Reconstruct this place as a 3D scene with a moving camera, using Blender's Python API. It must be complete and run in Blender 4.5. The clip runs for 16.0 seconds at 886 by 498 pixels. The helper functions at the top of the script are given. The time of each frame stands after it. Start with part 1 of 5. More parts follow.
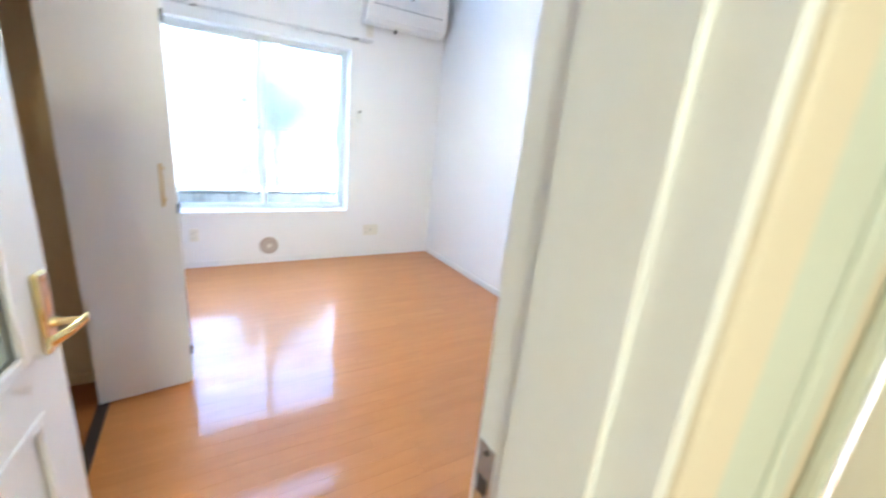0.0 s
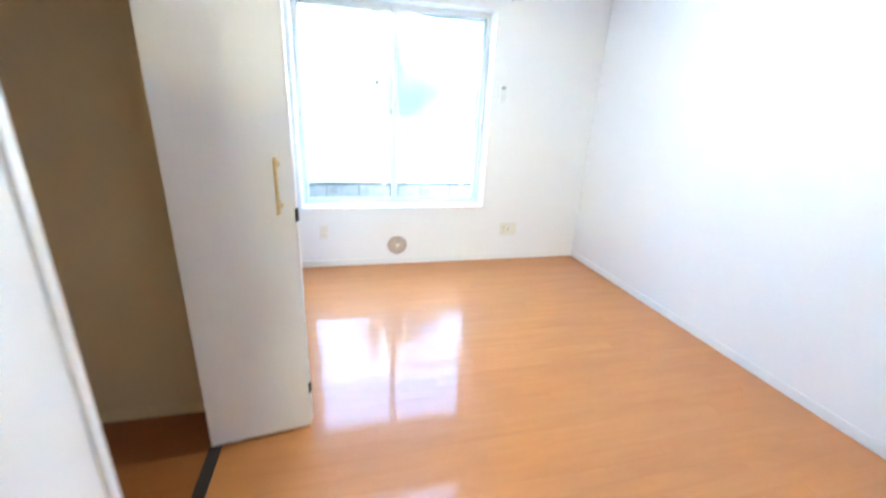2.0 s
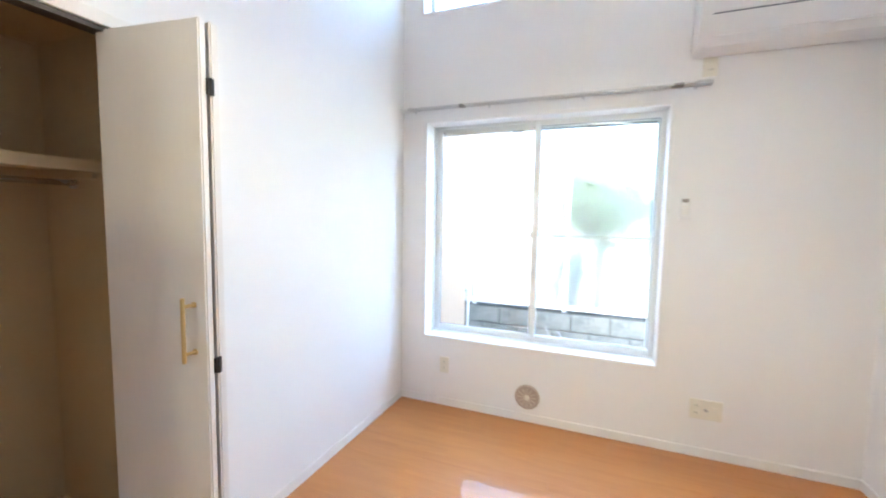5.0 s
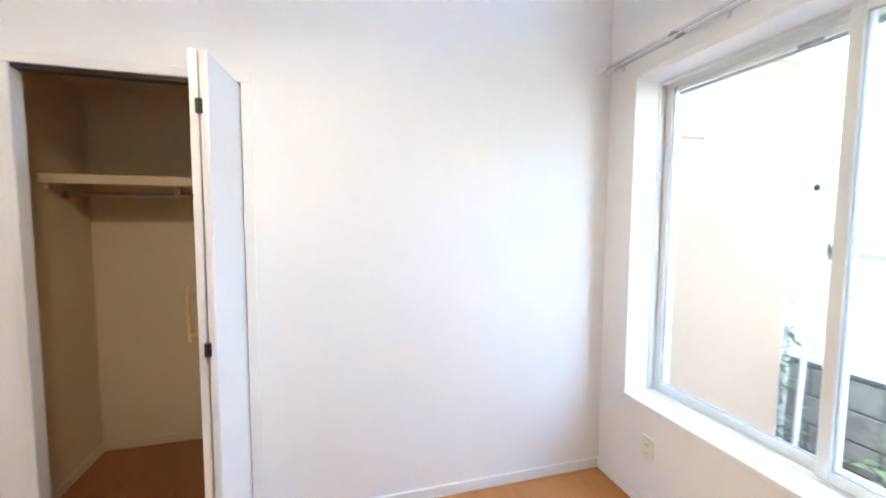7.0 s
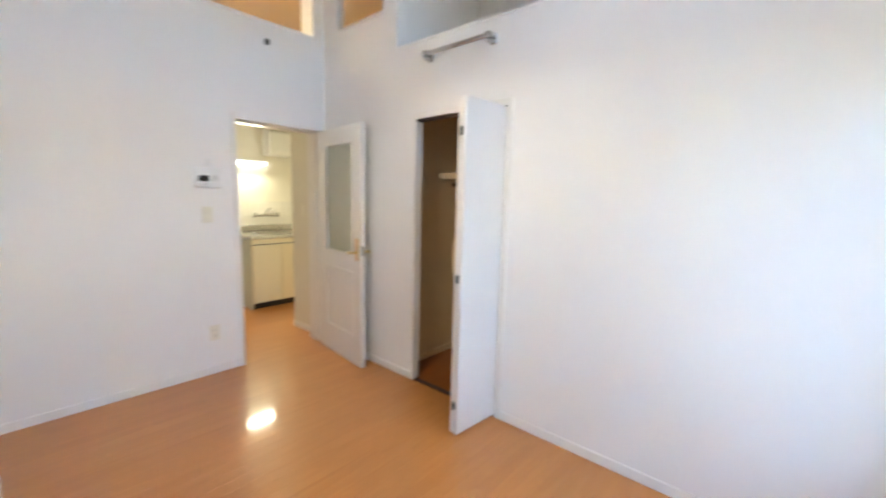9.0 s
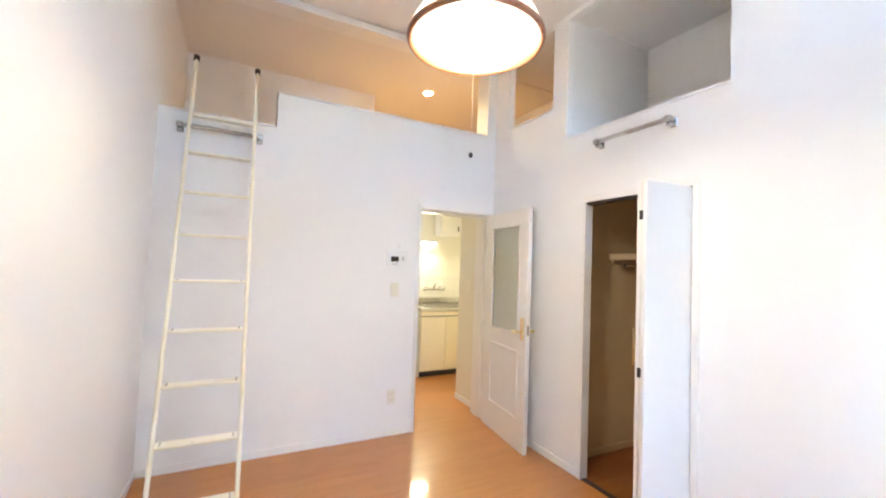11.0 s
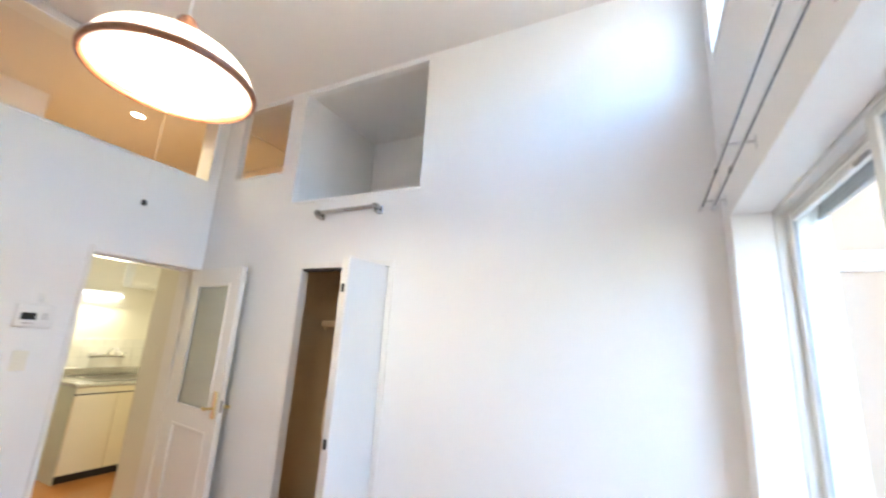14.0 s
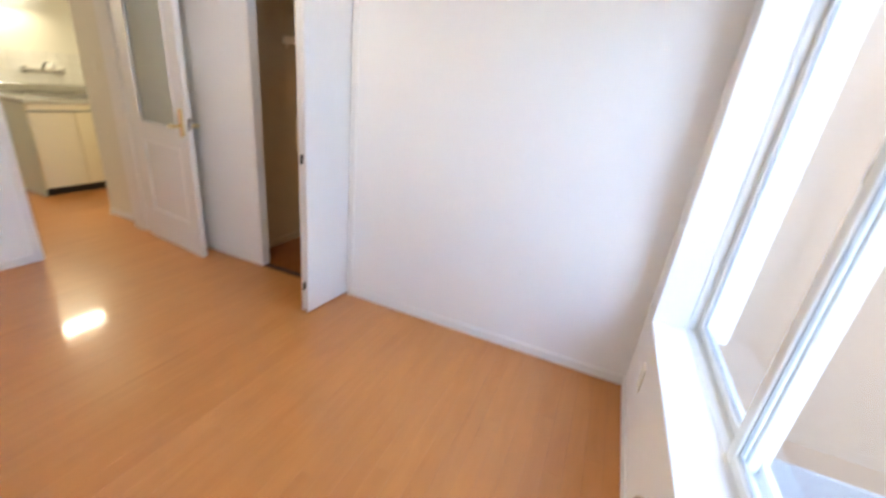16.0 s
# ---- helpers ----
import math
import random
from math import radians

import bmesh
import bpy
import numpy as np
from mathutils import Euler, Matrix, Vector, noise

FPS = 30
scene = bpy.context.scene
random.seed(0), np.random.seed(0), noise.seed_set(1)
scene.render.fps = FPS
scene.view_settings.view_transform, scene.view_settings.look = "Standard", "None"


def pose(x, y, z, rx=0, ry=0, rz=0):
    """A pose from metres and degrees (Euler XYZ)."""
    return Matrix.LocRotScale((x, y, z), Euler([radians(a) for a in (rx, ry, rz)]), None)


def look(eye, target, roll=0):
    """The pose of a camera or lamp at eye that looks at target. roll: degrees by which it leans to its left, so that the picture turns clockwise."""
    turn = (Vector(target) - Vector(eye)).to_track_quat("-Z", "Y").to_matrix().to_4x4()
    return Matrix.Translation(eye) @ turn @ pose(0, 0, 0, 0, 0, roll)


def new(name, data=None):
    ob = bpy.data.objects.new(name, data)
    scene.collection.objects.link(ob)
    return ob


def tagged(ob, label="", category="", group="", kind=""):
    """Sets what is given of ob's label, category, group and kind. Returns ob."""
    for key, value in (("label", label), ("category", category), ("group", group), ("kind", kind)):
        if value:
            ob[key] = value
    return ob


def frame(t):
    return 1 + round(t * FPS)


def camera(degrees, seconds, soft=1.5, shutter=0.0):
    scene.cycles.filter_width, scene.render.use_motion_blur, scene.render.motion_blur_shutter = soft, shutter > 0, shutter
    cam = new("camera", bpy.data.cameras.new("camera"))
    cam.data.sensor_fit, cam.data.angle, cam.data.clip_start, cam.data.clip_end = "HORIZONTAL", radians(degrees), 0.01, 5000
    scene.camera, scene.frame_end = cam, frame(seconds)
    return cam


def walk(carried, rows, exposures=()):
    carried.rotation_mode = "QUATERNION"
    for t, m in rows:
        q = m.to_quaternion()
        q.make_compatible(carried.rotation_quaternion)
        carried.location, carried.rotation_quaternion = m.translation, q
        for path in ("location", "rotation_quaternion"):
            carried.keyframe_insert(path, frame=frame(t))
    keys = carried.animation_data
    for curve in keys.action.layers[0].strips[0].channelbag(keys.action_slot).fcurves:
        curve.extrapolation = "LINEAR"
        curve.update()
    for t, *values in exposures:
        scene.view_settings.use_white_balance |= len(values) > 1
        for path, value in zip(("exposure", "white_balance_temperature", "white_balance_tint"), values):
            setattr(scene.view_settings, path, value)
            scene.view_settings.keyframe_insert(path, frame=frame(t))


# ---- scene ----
cam = camera(96.1, 16.0, soft=2.0, shutter=0.5)
PATH = [
    (0, (0.461, -0.35, 1.42), (1.475, 1.28, 0.86), 5.7),
    (0.5, (0.425, -0.239, 1.376), (1.106, 1.476, 0.605), 7.3),
    (1, (0.434, -0.094, 1.311), (0.917, 1.556, 0.29), 6.3),
    (1.5, (0.491, 0.143, 1.344), (0.854, 1.904, 0.47), 4.2),
    (2, (0.509, 0.392, 1.346), (0.997, 2.215, 0.684), 2.9),
    (2.5, (0.519, 0.586, 1.337), (1.132, 2.45, 0.949), 1.8),
    (3, (0.644, 0.699, 1.327), (1.134, 2.608, 0.99), 3.2),
    (5.5, (1.564, 1.288, 1.426), (0.449, 2.945, 1.314), 0.9),
    (6, (1.667, 1.61, 1.415), (0.18, 2.935, 1.228), 0.3),
    (6.5, (1.773, 1.918, 1.43), (-0.007, 2.815, 1.262), -0.7),
    (7, (1.866, 2.306, 1.408), (-0.052, 2.853, 1.262), 0.3),
    (7.5, (1.947, 2.597, 1.393), (-0.042, 2.612, 1.183), 0.5),
    (8, (1.957, 2.861, 1.396), (-0.011, 2.564, 1.199), 0.7),
    (8.5, (1.958, 3.111, 1.389), (0.102, 2.384, 1.229), -0.5),
    (9, (2.085, 3.303, 1.418), (0.594, 1.996, 1.161), 1.4),
    (9.5, (2.139, 3.31, 1.397), (0.915, 1.748, 1.153), 0.6),
    (10, (2.203, 3.281, 1.416), (1.194, 1.563, 1.242), 1.0),
    (12.5, (2.247, 3.307, 1.522), (1.287, 1.62, 2.004), 2.9),
    (13, (2.218, 3.34, 1.525), (0.976, 1.851, 2.017), 2.6),
    (13.5, (2.168, 3.393, 1.517), (0.655, 2.173, 1.988), 2.4),
    (14, (2.115, 3.429, 1.525), (0.38, 2.538, 1.969), 3.5),
    (14.5, (2.103, 3.455, 1.51), (0.263, 2.743, 1.836), 3.4),
    (15, (2.071, 3.46, 1.459), (0.148, 2.911, 1.438), 4.4),
    (15.5, (2.06, 3.446, 1.429), (0.142, 2.985, 1.101), 6.3),
    (16, (2.054, 3.419, 1.383), (0.319, 2.753, 0.645), 6.7),
]
walk(cam, [(t, look(eye, target, roll)) for t, eye, target, roll in PATH],
     exposures=[(0.0, 5.68, 4900, 3), (0.5, 5.70, 4850, 1), (1.0, 5.78, 4850, 0), (1.5, 5.85, 4850, 0), (2.5, 5.90, 4850, -2), (3.0, 5.80, 4900, -1), (5.5, 5.30, 5650, 6), (7.0, 5.27, 5850, 7), (8.0, 5.12, 5900, 7), (9.0, 5.05, 5950, 7),
                (10.0, 5.30, 6050, 9), (12.5, 5.52, 5800, 6), (13.0, 5.52, 5800, 5), (14.5, 4.98, 5800, 8), (15.5, 4.86, 5850, 11), (16.0, 5.00, 6000, 12)])

# ---- light ----
world = bpy.data.worlds.new("sky")
scene.world = world
world.use_nodes = True
wn = world.node_tree.nodes
sky = wn.new("ShaderNodeTexSky")
sky.sky_type = "NISHITA"
sky.sun_disc = False
SUN_UP, SUN_FROM = 50, 206     # degrees above the horizon; clockwise from north
sky.sun_elevation = radians(SUN_UP)
sky.sun_rotation = radians(SUN_FROM)
sky.air_density, sky.dust_density, sky.ozone_density = 0.8, 6.0, 0.6
wn["Background"].inputs["Strength"].default_value = 0.15
world.node_tree.links.new(sky.outputs["Color"], wn["Background"].inputs["Color"])

sun_data = bpy.data.lights.new("sun", "SUN")
sun_data.energy, sun_data.angle, sun_data.color = 0.65, radians(14), (1.0, 0.95, 0.88)
sun = new("sun", sun_data)
sun.matrix_world = look((0, 0, 0), (-math.sin(radians(SUN_FROM)) * math.cos(radians(SUN_UP)), -math.cos(radians(SUN_FROM)) * math.cos(radians(SUN_UP)), -math.sin(radians(SUN_UP))))


def lamp_spot(name, loc, watts, size, colour, degrees):
    d = bpy.data.lights.new(name, "SPOT")
    d.energy, d.shadow_soft_size, d.color, d.spot_size, d.spot_blend = watts, size, colour, radians(degrees), 0.4
    o = new(name, d)
    o.location = loc
    return o


def lamp_point(name, loc, watts, size, colour):
    d = bpy.data.lights.new(name, "POINT")
    d.energy, d.shadow_soft_size, d.color = watts, size, colour
    o = new(name, d)
    o.location = loc
    return o


# ---- materials ----
def nodes_of(m):
    m.use_nodes = True
    t = m.node_tree
    return t, t.nodes, t.links, t.nodes["Principled BSDF"]


def material(name, colour, rough=0.5, metal=0.0, vary=0.06, grain=60.0, blotch=3.0, bump=0.1, coat=0.0, stretch=(1, 1, 1), depth=0.0006):
    """A painted, plastic, metal or plaster surface with a fine grain and broad blotches."""
    m = bpy.data.materials.new(name)
    t, n, l, b = nodes_of(m)
    co = n.new("ShaderNodeTexCoord")
    mp = n.new("ShaderNodeMapping")
    mp.inputs["Scale"].default_value = stretch
    l.new(co.outputs["Object"], mp.inputs["Vector"])
    fine, broad = n.new("ShaderNodeTexNoise"), n.new("ShaderNodeTexNoise")
    fine.inputs["Scale"].default_value, fine.inputs["Detail"].default_value = grain, 4
    broad.inputs["Scale"].default_value, broad.inputs["Detail"].default_value = blotch, 3
    l.new(mp.outputs[0], fine.inputs["Vector"])
    l.new(mp.outputs[0], broad.inputs["Vector"])
    add = n.new("ShaderNodeMath")
    add.operation = "ADD"
    l.new(fine.outputs["Fac"], add.inputs[0])
    l.new(broad.outputs["Fac"], add.inputs[1])
    ramp = n.new("ShaderNodeMapRange")
    ramp.inputs["From Min"].default_value, ramp.inputs["From Max"].default_value = 0.6, 1.4
    ramp.inputs["To Min"].default_value, ramp.inputs["To Max"].default_value = 1 - vary, 1 + vary
    l.new(add.outputs[0], ramp.inputs["Value"])
    mul = n.new("ShaderNodeVectorMath")
    mul.operation = "SCALE"
    mul.inputs[0].default_value = colour
    l.new(ramp.outputs[0], mul.inputs["Scale"])
    l.new(mul.outputs[0], b.inputs["Base Color"])
    rr = n.new("ShaderNodeMapRange")
    rr.inputs["From Min"].default_value, rr.inputs["From Max"].default_value = 0.3, 0.7
    rr.inputs["To Min"].default_value, rr.inputs["To Max"].default_value = max(0.02, rough * 0.85), min(1.0, rough * 1.15)
    l.new(broad.outputs["Fac"], rr.inputs["Value"])
    l.new(rr.outputs[0], b.inputs["Roughness"])
    b.inputs["Metallic"].default_value = metal
    b.inputs["Coat Weight"].default_value = coat
    if bump:
        bp = n.new("ShaderNodeBump")
        bp.inputs["Strength"].default_value, bp.inputs["Distance"].default_value = bump, depth
        l.new(fine.outputs["Fac"], bp.inputs["Height"])
        l.new(bp.outputs[0], b.inputs["Normal"])
    return m


def wood(name, dark, light, rough, coat, random_amount=0.25):
    """Varnished boards whose grain runs along x; each board has its own tone."""
    m = bpy.data.materials.new(name)
    t, n, l, b = nodes_of(m)
    co, info = n.new("ShaderNodeTexCoord"), n.new("ShaderNodeObjectInfo")
    off = n.new("ShaderNodeVectorMath")
    off.operation = "MULTIPLY_ADD"
    comb = n.new("ShaderNodeCombineXYZ")
    for k in range(3):
        l.new(info.outputs["Random"], comb.inputs[k])
    off.inputs[1].default_value = (37.0, 19.0, 11.0)
    l.new(comb.outputs[0], off.inputs[0])
    l.new(co.outputs["Object"], off.inputs[2])
    mp = n.new("ShaderNodeMapping")
    mp.inputs["Scale"].default_value = (0.8, 5.0, 5.0)
    l.new(off.outputs[0], mp.inputs["Vector"])
    g, g2 = n.new("ShaderNodeTexNoise"), n.new("ShaderNodeTexNoise")
    g.inputs["Scale"].default_value, g.inputs["Detail"].default_value, g.inputs["Distortion"].default_value = 3.0, 6, 0.8
    g2.inputs["Scale"].default_value, g2.inputs["Detail"].default_value = 16.0, 3
    l.new(mp.outputs[0], g.inputs["Vector"])
    l.new(mp.outputs[0], g2.inputs["Vector"])
    s = n.new("ShaderNodeMath")
    s.operation = "MULTIPLY_ADD"
    l.new(g2.outputs["Fac"], s.inputs[0])
    s.inputs[1].default_value = 0.14
    l.new(g.outputs["Fac"], s.inputs[2])
    r = n.new("ShaderNodeMath")
    r.operation = "MULTIPLY_ADD"
    l.new(info.outputs["Random"], r.inputs[0])
    r.inputs[1].default_value = random_amount
    l.new(s.outputs[0], r.inputs[2])
    ramp = n.new("ShaderNodeMapRange")
    ramp.inputs["From Min"].default_value, ramp.inputs["From Max"].default_value = 0.2, 1.15
    l.new(r.outputs[0], ramp.inputs["Value"])
    mix = n.new("ShaderNodeMix")
    mix.data_type = "RGBA"
    mix.inputs["A"].default_value, mix.inputs["B"].default_value = (*dark, 1), (*light, 1)
    l.new(ramp.outputs[0], mix.inputs["Factor"])
    l.new(mix.outputs["Result"], b.inputs["Base Color"])
    b.inputs["Roughness"].default_value = rough
    b.inputs["Coat Weight"].default_value, b.inputs["Coat Roughness"].default_value = coat, 0.085
    b.inputs["Coat IOR"].default_value = 1.52
    b.inputs["Specular IOR Level"].default_value = 0.2
    bp = n.new("ShaderNodeBump")
    bp.inputs["Strength"].default_value, bp.inputs["Distance"].default_value = 0.03, 0.0003
    l.new(s.outputs[0], bp.inputs["Height"])
    l.new(bp.outputs[0], b.inputs["Normal"])
    return m


def clear_glass(name, tint):
    m = bpy.data.materials.new(name)
    t, n, l, b = nodes_of(m)
    n.remove(b)
    tr, gl, mx, lw = n.new("ShaderNodeBsdfTransparent"), n.new("ShaderNodeBsdfGlossy"), n.new("ShaderNodeMixShader"), n.new("ShaderNodeLayerWeight")
    tr.inputs["Color"].default_value = (*tint, 1)
    gl.inputs["Roughness"].default_value = 0.01
    pw, ma = n.new("ShaderNodeMath"), n.new("ShaderNodeMath")
    pw.operation, ma.operation = "POWER", "MULTIPLY_ADD"
    pw.inputs[1].default_value, ma.inputs[1].default_value, ma.inputs[2].default_value = 5.0, 0.5, 0.04
    l.new(lw.outputs["Facing"], pw.inputs[0])
    l.new(pw.outputs[0], ma.inputs[0])
    l.new(ma.outputs[0], mx.inputs[0])
    l.new(tr.outputs[0], mx.inputs[1])
    l.new(gl.outputs[0], mx.inputs[2])
    l.new(mx.outputs[0], n["Material Output"].inputs["Surface"])
    return m


def frosted(name, tint, rough, milk, solid=0.45, gloss=0.0):
    """Obscured glass or a translucent sheet: a rough see-through with some milky scatter."""
    m = bpy.data.materials.new(name)
    t, n, l, b = nodes_of(m)
    b.inputs["Base Color"].default_value = (*tint, 1)
    b.inputs["Transmission Weight"].default_value = 1.0
    b.inputs["Roughness"].default_value = rough
    b.inputs["IOR"].default_value = 1.2
    tl, mx = n.new("ShaderNodeBsdfTranslucent"), n.new("ShaderNodeMixShader")
    df, mx2 = n.new("ShaderNodeBsdfDiffuse"), n.new("ShaderNodeMixShader")
    tl.inputs["Color"].default_value = df.inputs["Color"].default_value = (*tint, 1)
    mx2.inputs[0].default_value = solid
    mx.inputs[0].default_value = milk
    l.new(tl.outputs[0], mx2.inputs[1])
    l.new(df.outputs[0], mx2.inputs[2])
    l.new(b.outputs[0], mx.inputs[1])
    l.new(mx2.outputs[0], mx.inputs[2])
    out = mx.outputs[0]
    if gloss:
        fr, gl, mx3 = n.new("ShaderNodeFresnel"), n.new("ShaderNodeBsdfGlossy"), n.new("ShaderNodeMixShader")
        fr.inputs["IOR"].default_value = gloss
        gl.inputs["Roughness"].default_value = 0.05
        l.new(fr.outputs[0], mx3.inputs[0])
        l.new(out, mx3.inputs[1])
        l.new(gl.outputs[0], mx3.inputs[2])
        out = mx3.outputs[0]
    l.new(out, n["Material Output"].inputs["Surface"])
    return m


def glowing(name, colour, strength):
    m = bpy.data.materials.new(name)
    t, n, l, b = nodes_of(m)
    b.inputs["Base Color"].default_value = (*colour, 1)
    b.inputs["Emission Color"].default_value = (*colour, 1)
    b.inputs["Emission Strength"].default_value = strength
    return m


WALL = material("white_wallpaper", (0.85, 0.845, 0.835), 0.75, vary=0.015, grain=220, blotch=1.2, bump=0.35, depth=0.0008)
CEIL = material("ceiling_paper", (0.81, 0.79, 0.76), 0.8, vary=0.015, grain=180, blotch=1.0, bump=0.3, depth=0.0008)
CREAM = material("cream_wallpaper", (0.78, 0.75, 0.66), 0.75, vary=0.02, grain=200, blotch=1.5, bump=0.3)
BEIGE = material("beige_gloss_paint", (0.74, 0.65, 0.50), 0.45, vary=0.02, grain=60, blotch=3)
SAGE = material("pale_sage_paint", (0.63, 0.66, 0.57), 0.45, vary=0.02, grain=60, blotch=3)
CLOSET = material("beige_lining", (0.67, 0.52, 0.32), 0.65, vary=0.03, grain=90, blotch=2.0, bump=0.1)
PAINT = material("white_gloss_paint", (0.83, 0.815, 0.79), 0.35, vary=0.015, grain=50, blotch=4, bump=0.08)
PANEL = material("white_laminate", (0.82, 0.80, 0.775), 0.38, vary=0.02, grain=120, blotch=5, bump=0.12, stretch=(1, 1, 0.12))
TRIM = material("white_trim", (0.84, 0.835, 0.82), 0.4, vary=0.015, grain=60, blotch=3, bump=0.05)
ALU = material("ivory_aluminium", (0.79, 0.80, 0.77), 0.38, metal=0.0, vary=0.02, grain=80, blotch=6, bump=0.04, stretch=(1, 1, 0.2))
SLAT = material("grey_shutter_slat", (0.42, 0.43, 0.42), 0.45, vary=0.05)
RUBBER = material("grey_gasket", (0.16, 0.18, 0.20), 0.6, vary=0.05)
SEAL = material("pale_grey_seal", (0.36, 0.38, 0.39), 0.6, vary=0.05)
GROUT = material("pale_grout", (0.62, 0.60, 0.54), 0.9, vary=0.06)
BLACK = material("black_plastic", (0.015, 0.014, 0.014), 0.4, vary=0.1)
TRACK = material("dark_track", (0.035, 0.025, 0.02), 0.45, vary=0.1)
BRASS = material("polished_brass", (0.80, 0.66, 0.30), 0.16, metal=1.0, vary=0.05, grain=40, bump=0.03)
SATIN = material("satin_gold", (0.66, 0.50, 0.24), 0.33, metal=1.0, vary=0.04, grain=90, bump=0.05)
STEEL = material("stainless_steel", (0.50, 0.49, 0.47), 0.26, metal=1.0, vary=0.05, grain=90, bump=0.06, stretch=(0.2, 1, 1))
# Darkened steel: the shade inside the sink is put into the colour.
BOWL = material("shaded_sink_steel", (0.20, 0.18, 0.15), 0.35, metal=1.0, vary=0.1)
RAILM = material("grey_rail_metal", (0.66, 0.66, 0.66), 0.30, metal=0.55, vary=0.04)
CHROME = material("chrome", (0.75, 0.75, 0.75), 0.09, metal=1.0, vary=0.02)
IVORY = material("ivory_plastic", (0.79, 0.76, 0.66), 0.4, vary=0.03, grain=60)
WHITEP = material("white_plastic", (0.80, 0.80, 0.79), 0.36, vary=0.02, grain=60)
ROSE = material("satin_copper_gold", (0.80, 0.56, 0.40), 0.30, metal=1.0, vary=0.05, grain=110, bump=0.05, stretch=(1, 1, 0.2))
PALEBLUE = material("pale_blue_plastic", (0.50, 0.58, 0.68), 0.5, vary=0.04)
GREYP = material("grey_plastic", (0.30, 0.29, 0.28), 0.45, vary=0.05)
VENTM = material("brown_vent_plastic", (0.46, 0.38, 0.32), 0.5, vary=0.06)
RIBM = material("pale_brown_plastic", (0.56, 0.48, 0.40), 0.5, vary=0.05)
LADDER = material("cream_enamel", (0.86, 0.81, 0.66), 0.32, vary=0.03, grain=50)
WALNUT = material("brown_turned_wood", (0.30, 0.115, 0.05), 0.3, vary=0.2, grain=12, blotch=30, stretch=(1, 1, 6), coat=0.3)
FLOOR = wood("varnished_board", (0.455, 0.181, 0.048), (0.575, 0.248, 0.070), 0.36, 0.62, 0.20)
# Dark red-brown boards; the shade of the closet recess is in this colour.
CLOSET_FLOOR = wood("shaded_closet_board", (0.25, 0.085, 0.018), (0.33, 0.12, 0.028), 0.4, 0.3, 0.20)
LOFT_FLOOR = wood("pale_loft_board", (0.46, 0.27, 0.11), (0.56, 0.34, 0.15), 0.45, 0.3, 0.20)
GLASS = clear_glass("window_glass", (0.96, 0.98, 0.97))
FROST = frosted("obscured_glass", (0.93, 0.95, 0.85), 0.5, 0.75, 0.5, 1.3)
SHEET = frosted("translucent_sheet", (0.94, 0.96, 0.94), 0.44, 0.32, 0.05)
SHADE = frosted("opal_shade", (0.96, 0.94, 0.90), 0.5, 0.85, 0.15)
BLOCK = material("concrete_block", (0.225, 0.222, 0.197), 0.9, vary=0.4, grain=30, blotch=9, bump=0.6, depth=0.003)
MORTAR = material("mortar", (0.065, 0.068, 0.06), 0.95, vary=0.15, grain=60, bump=0.5, depth=0.002)
STUCCO = material("peach_stucco", (0.40, 0.285, 0.19), 0.9, vary=0.06, grain=90, blotch=1.5, bump=0.6, depth=0.002)
CONC = material("concrete", (0.36, 0.36, 0.36), 0.85, vary=0.15, grain=30, blotch=2, bump=0.4, depth=0.002)
PEACHP = material("pale_peach_plastic", (0.56, 0.44, 0.34), 0.5, vary=0.03)
SOIL = material("gravel_soil", (0.20, 0.17, 0.13), 0.95, vary=0.4, grain=35, blotch=4, bump=0.9, depth=0.01)
ROOFM = material("grey_blue_roof_metal", (0.28, 0.36, 0.45), 0.5, vary=0.06, grain=30, stretch=(1, 1, 1))
LEAF = material("leaf_green", (0.11, 0.165, 0.065), 0.5, vary=0.35, grain=6, blotch=2.0, bump=0.0)
BARK = material("bark", (0.12, 0.09, 0.06), 0.9, vary=0.3, grain=30, bump=0.6, depth=0.004)
TILE = material("glazed_tile", (0.78, 0.76, 0.70), 0.12, vary=0.03, grain=20, bump=0.03)
CABINET = material("cream_cabinet", (0.82, 0.74, 0.55), 0.38, vary=0.02, grain=70)
BULB = glowing("lamp_glow", (1.0, 0.88, 0.70), 1.9)
TUBE = glowing("tube_glow", (1.0, 0.96, 0.78), 0.45)
SPOTG = glowing("downlight_glow", (1.0, 0.80, 0.52), 1.7)
SUBFLOOR = material("brown_underlay", (0.30, 0.12, 0.04), 0.6, vary=0.1)
SCREENM = material("dark_display", (0.012, 0.013, 0.016), 0.15, vary=0.05)


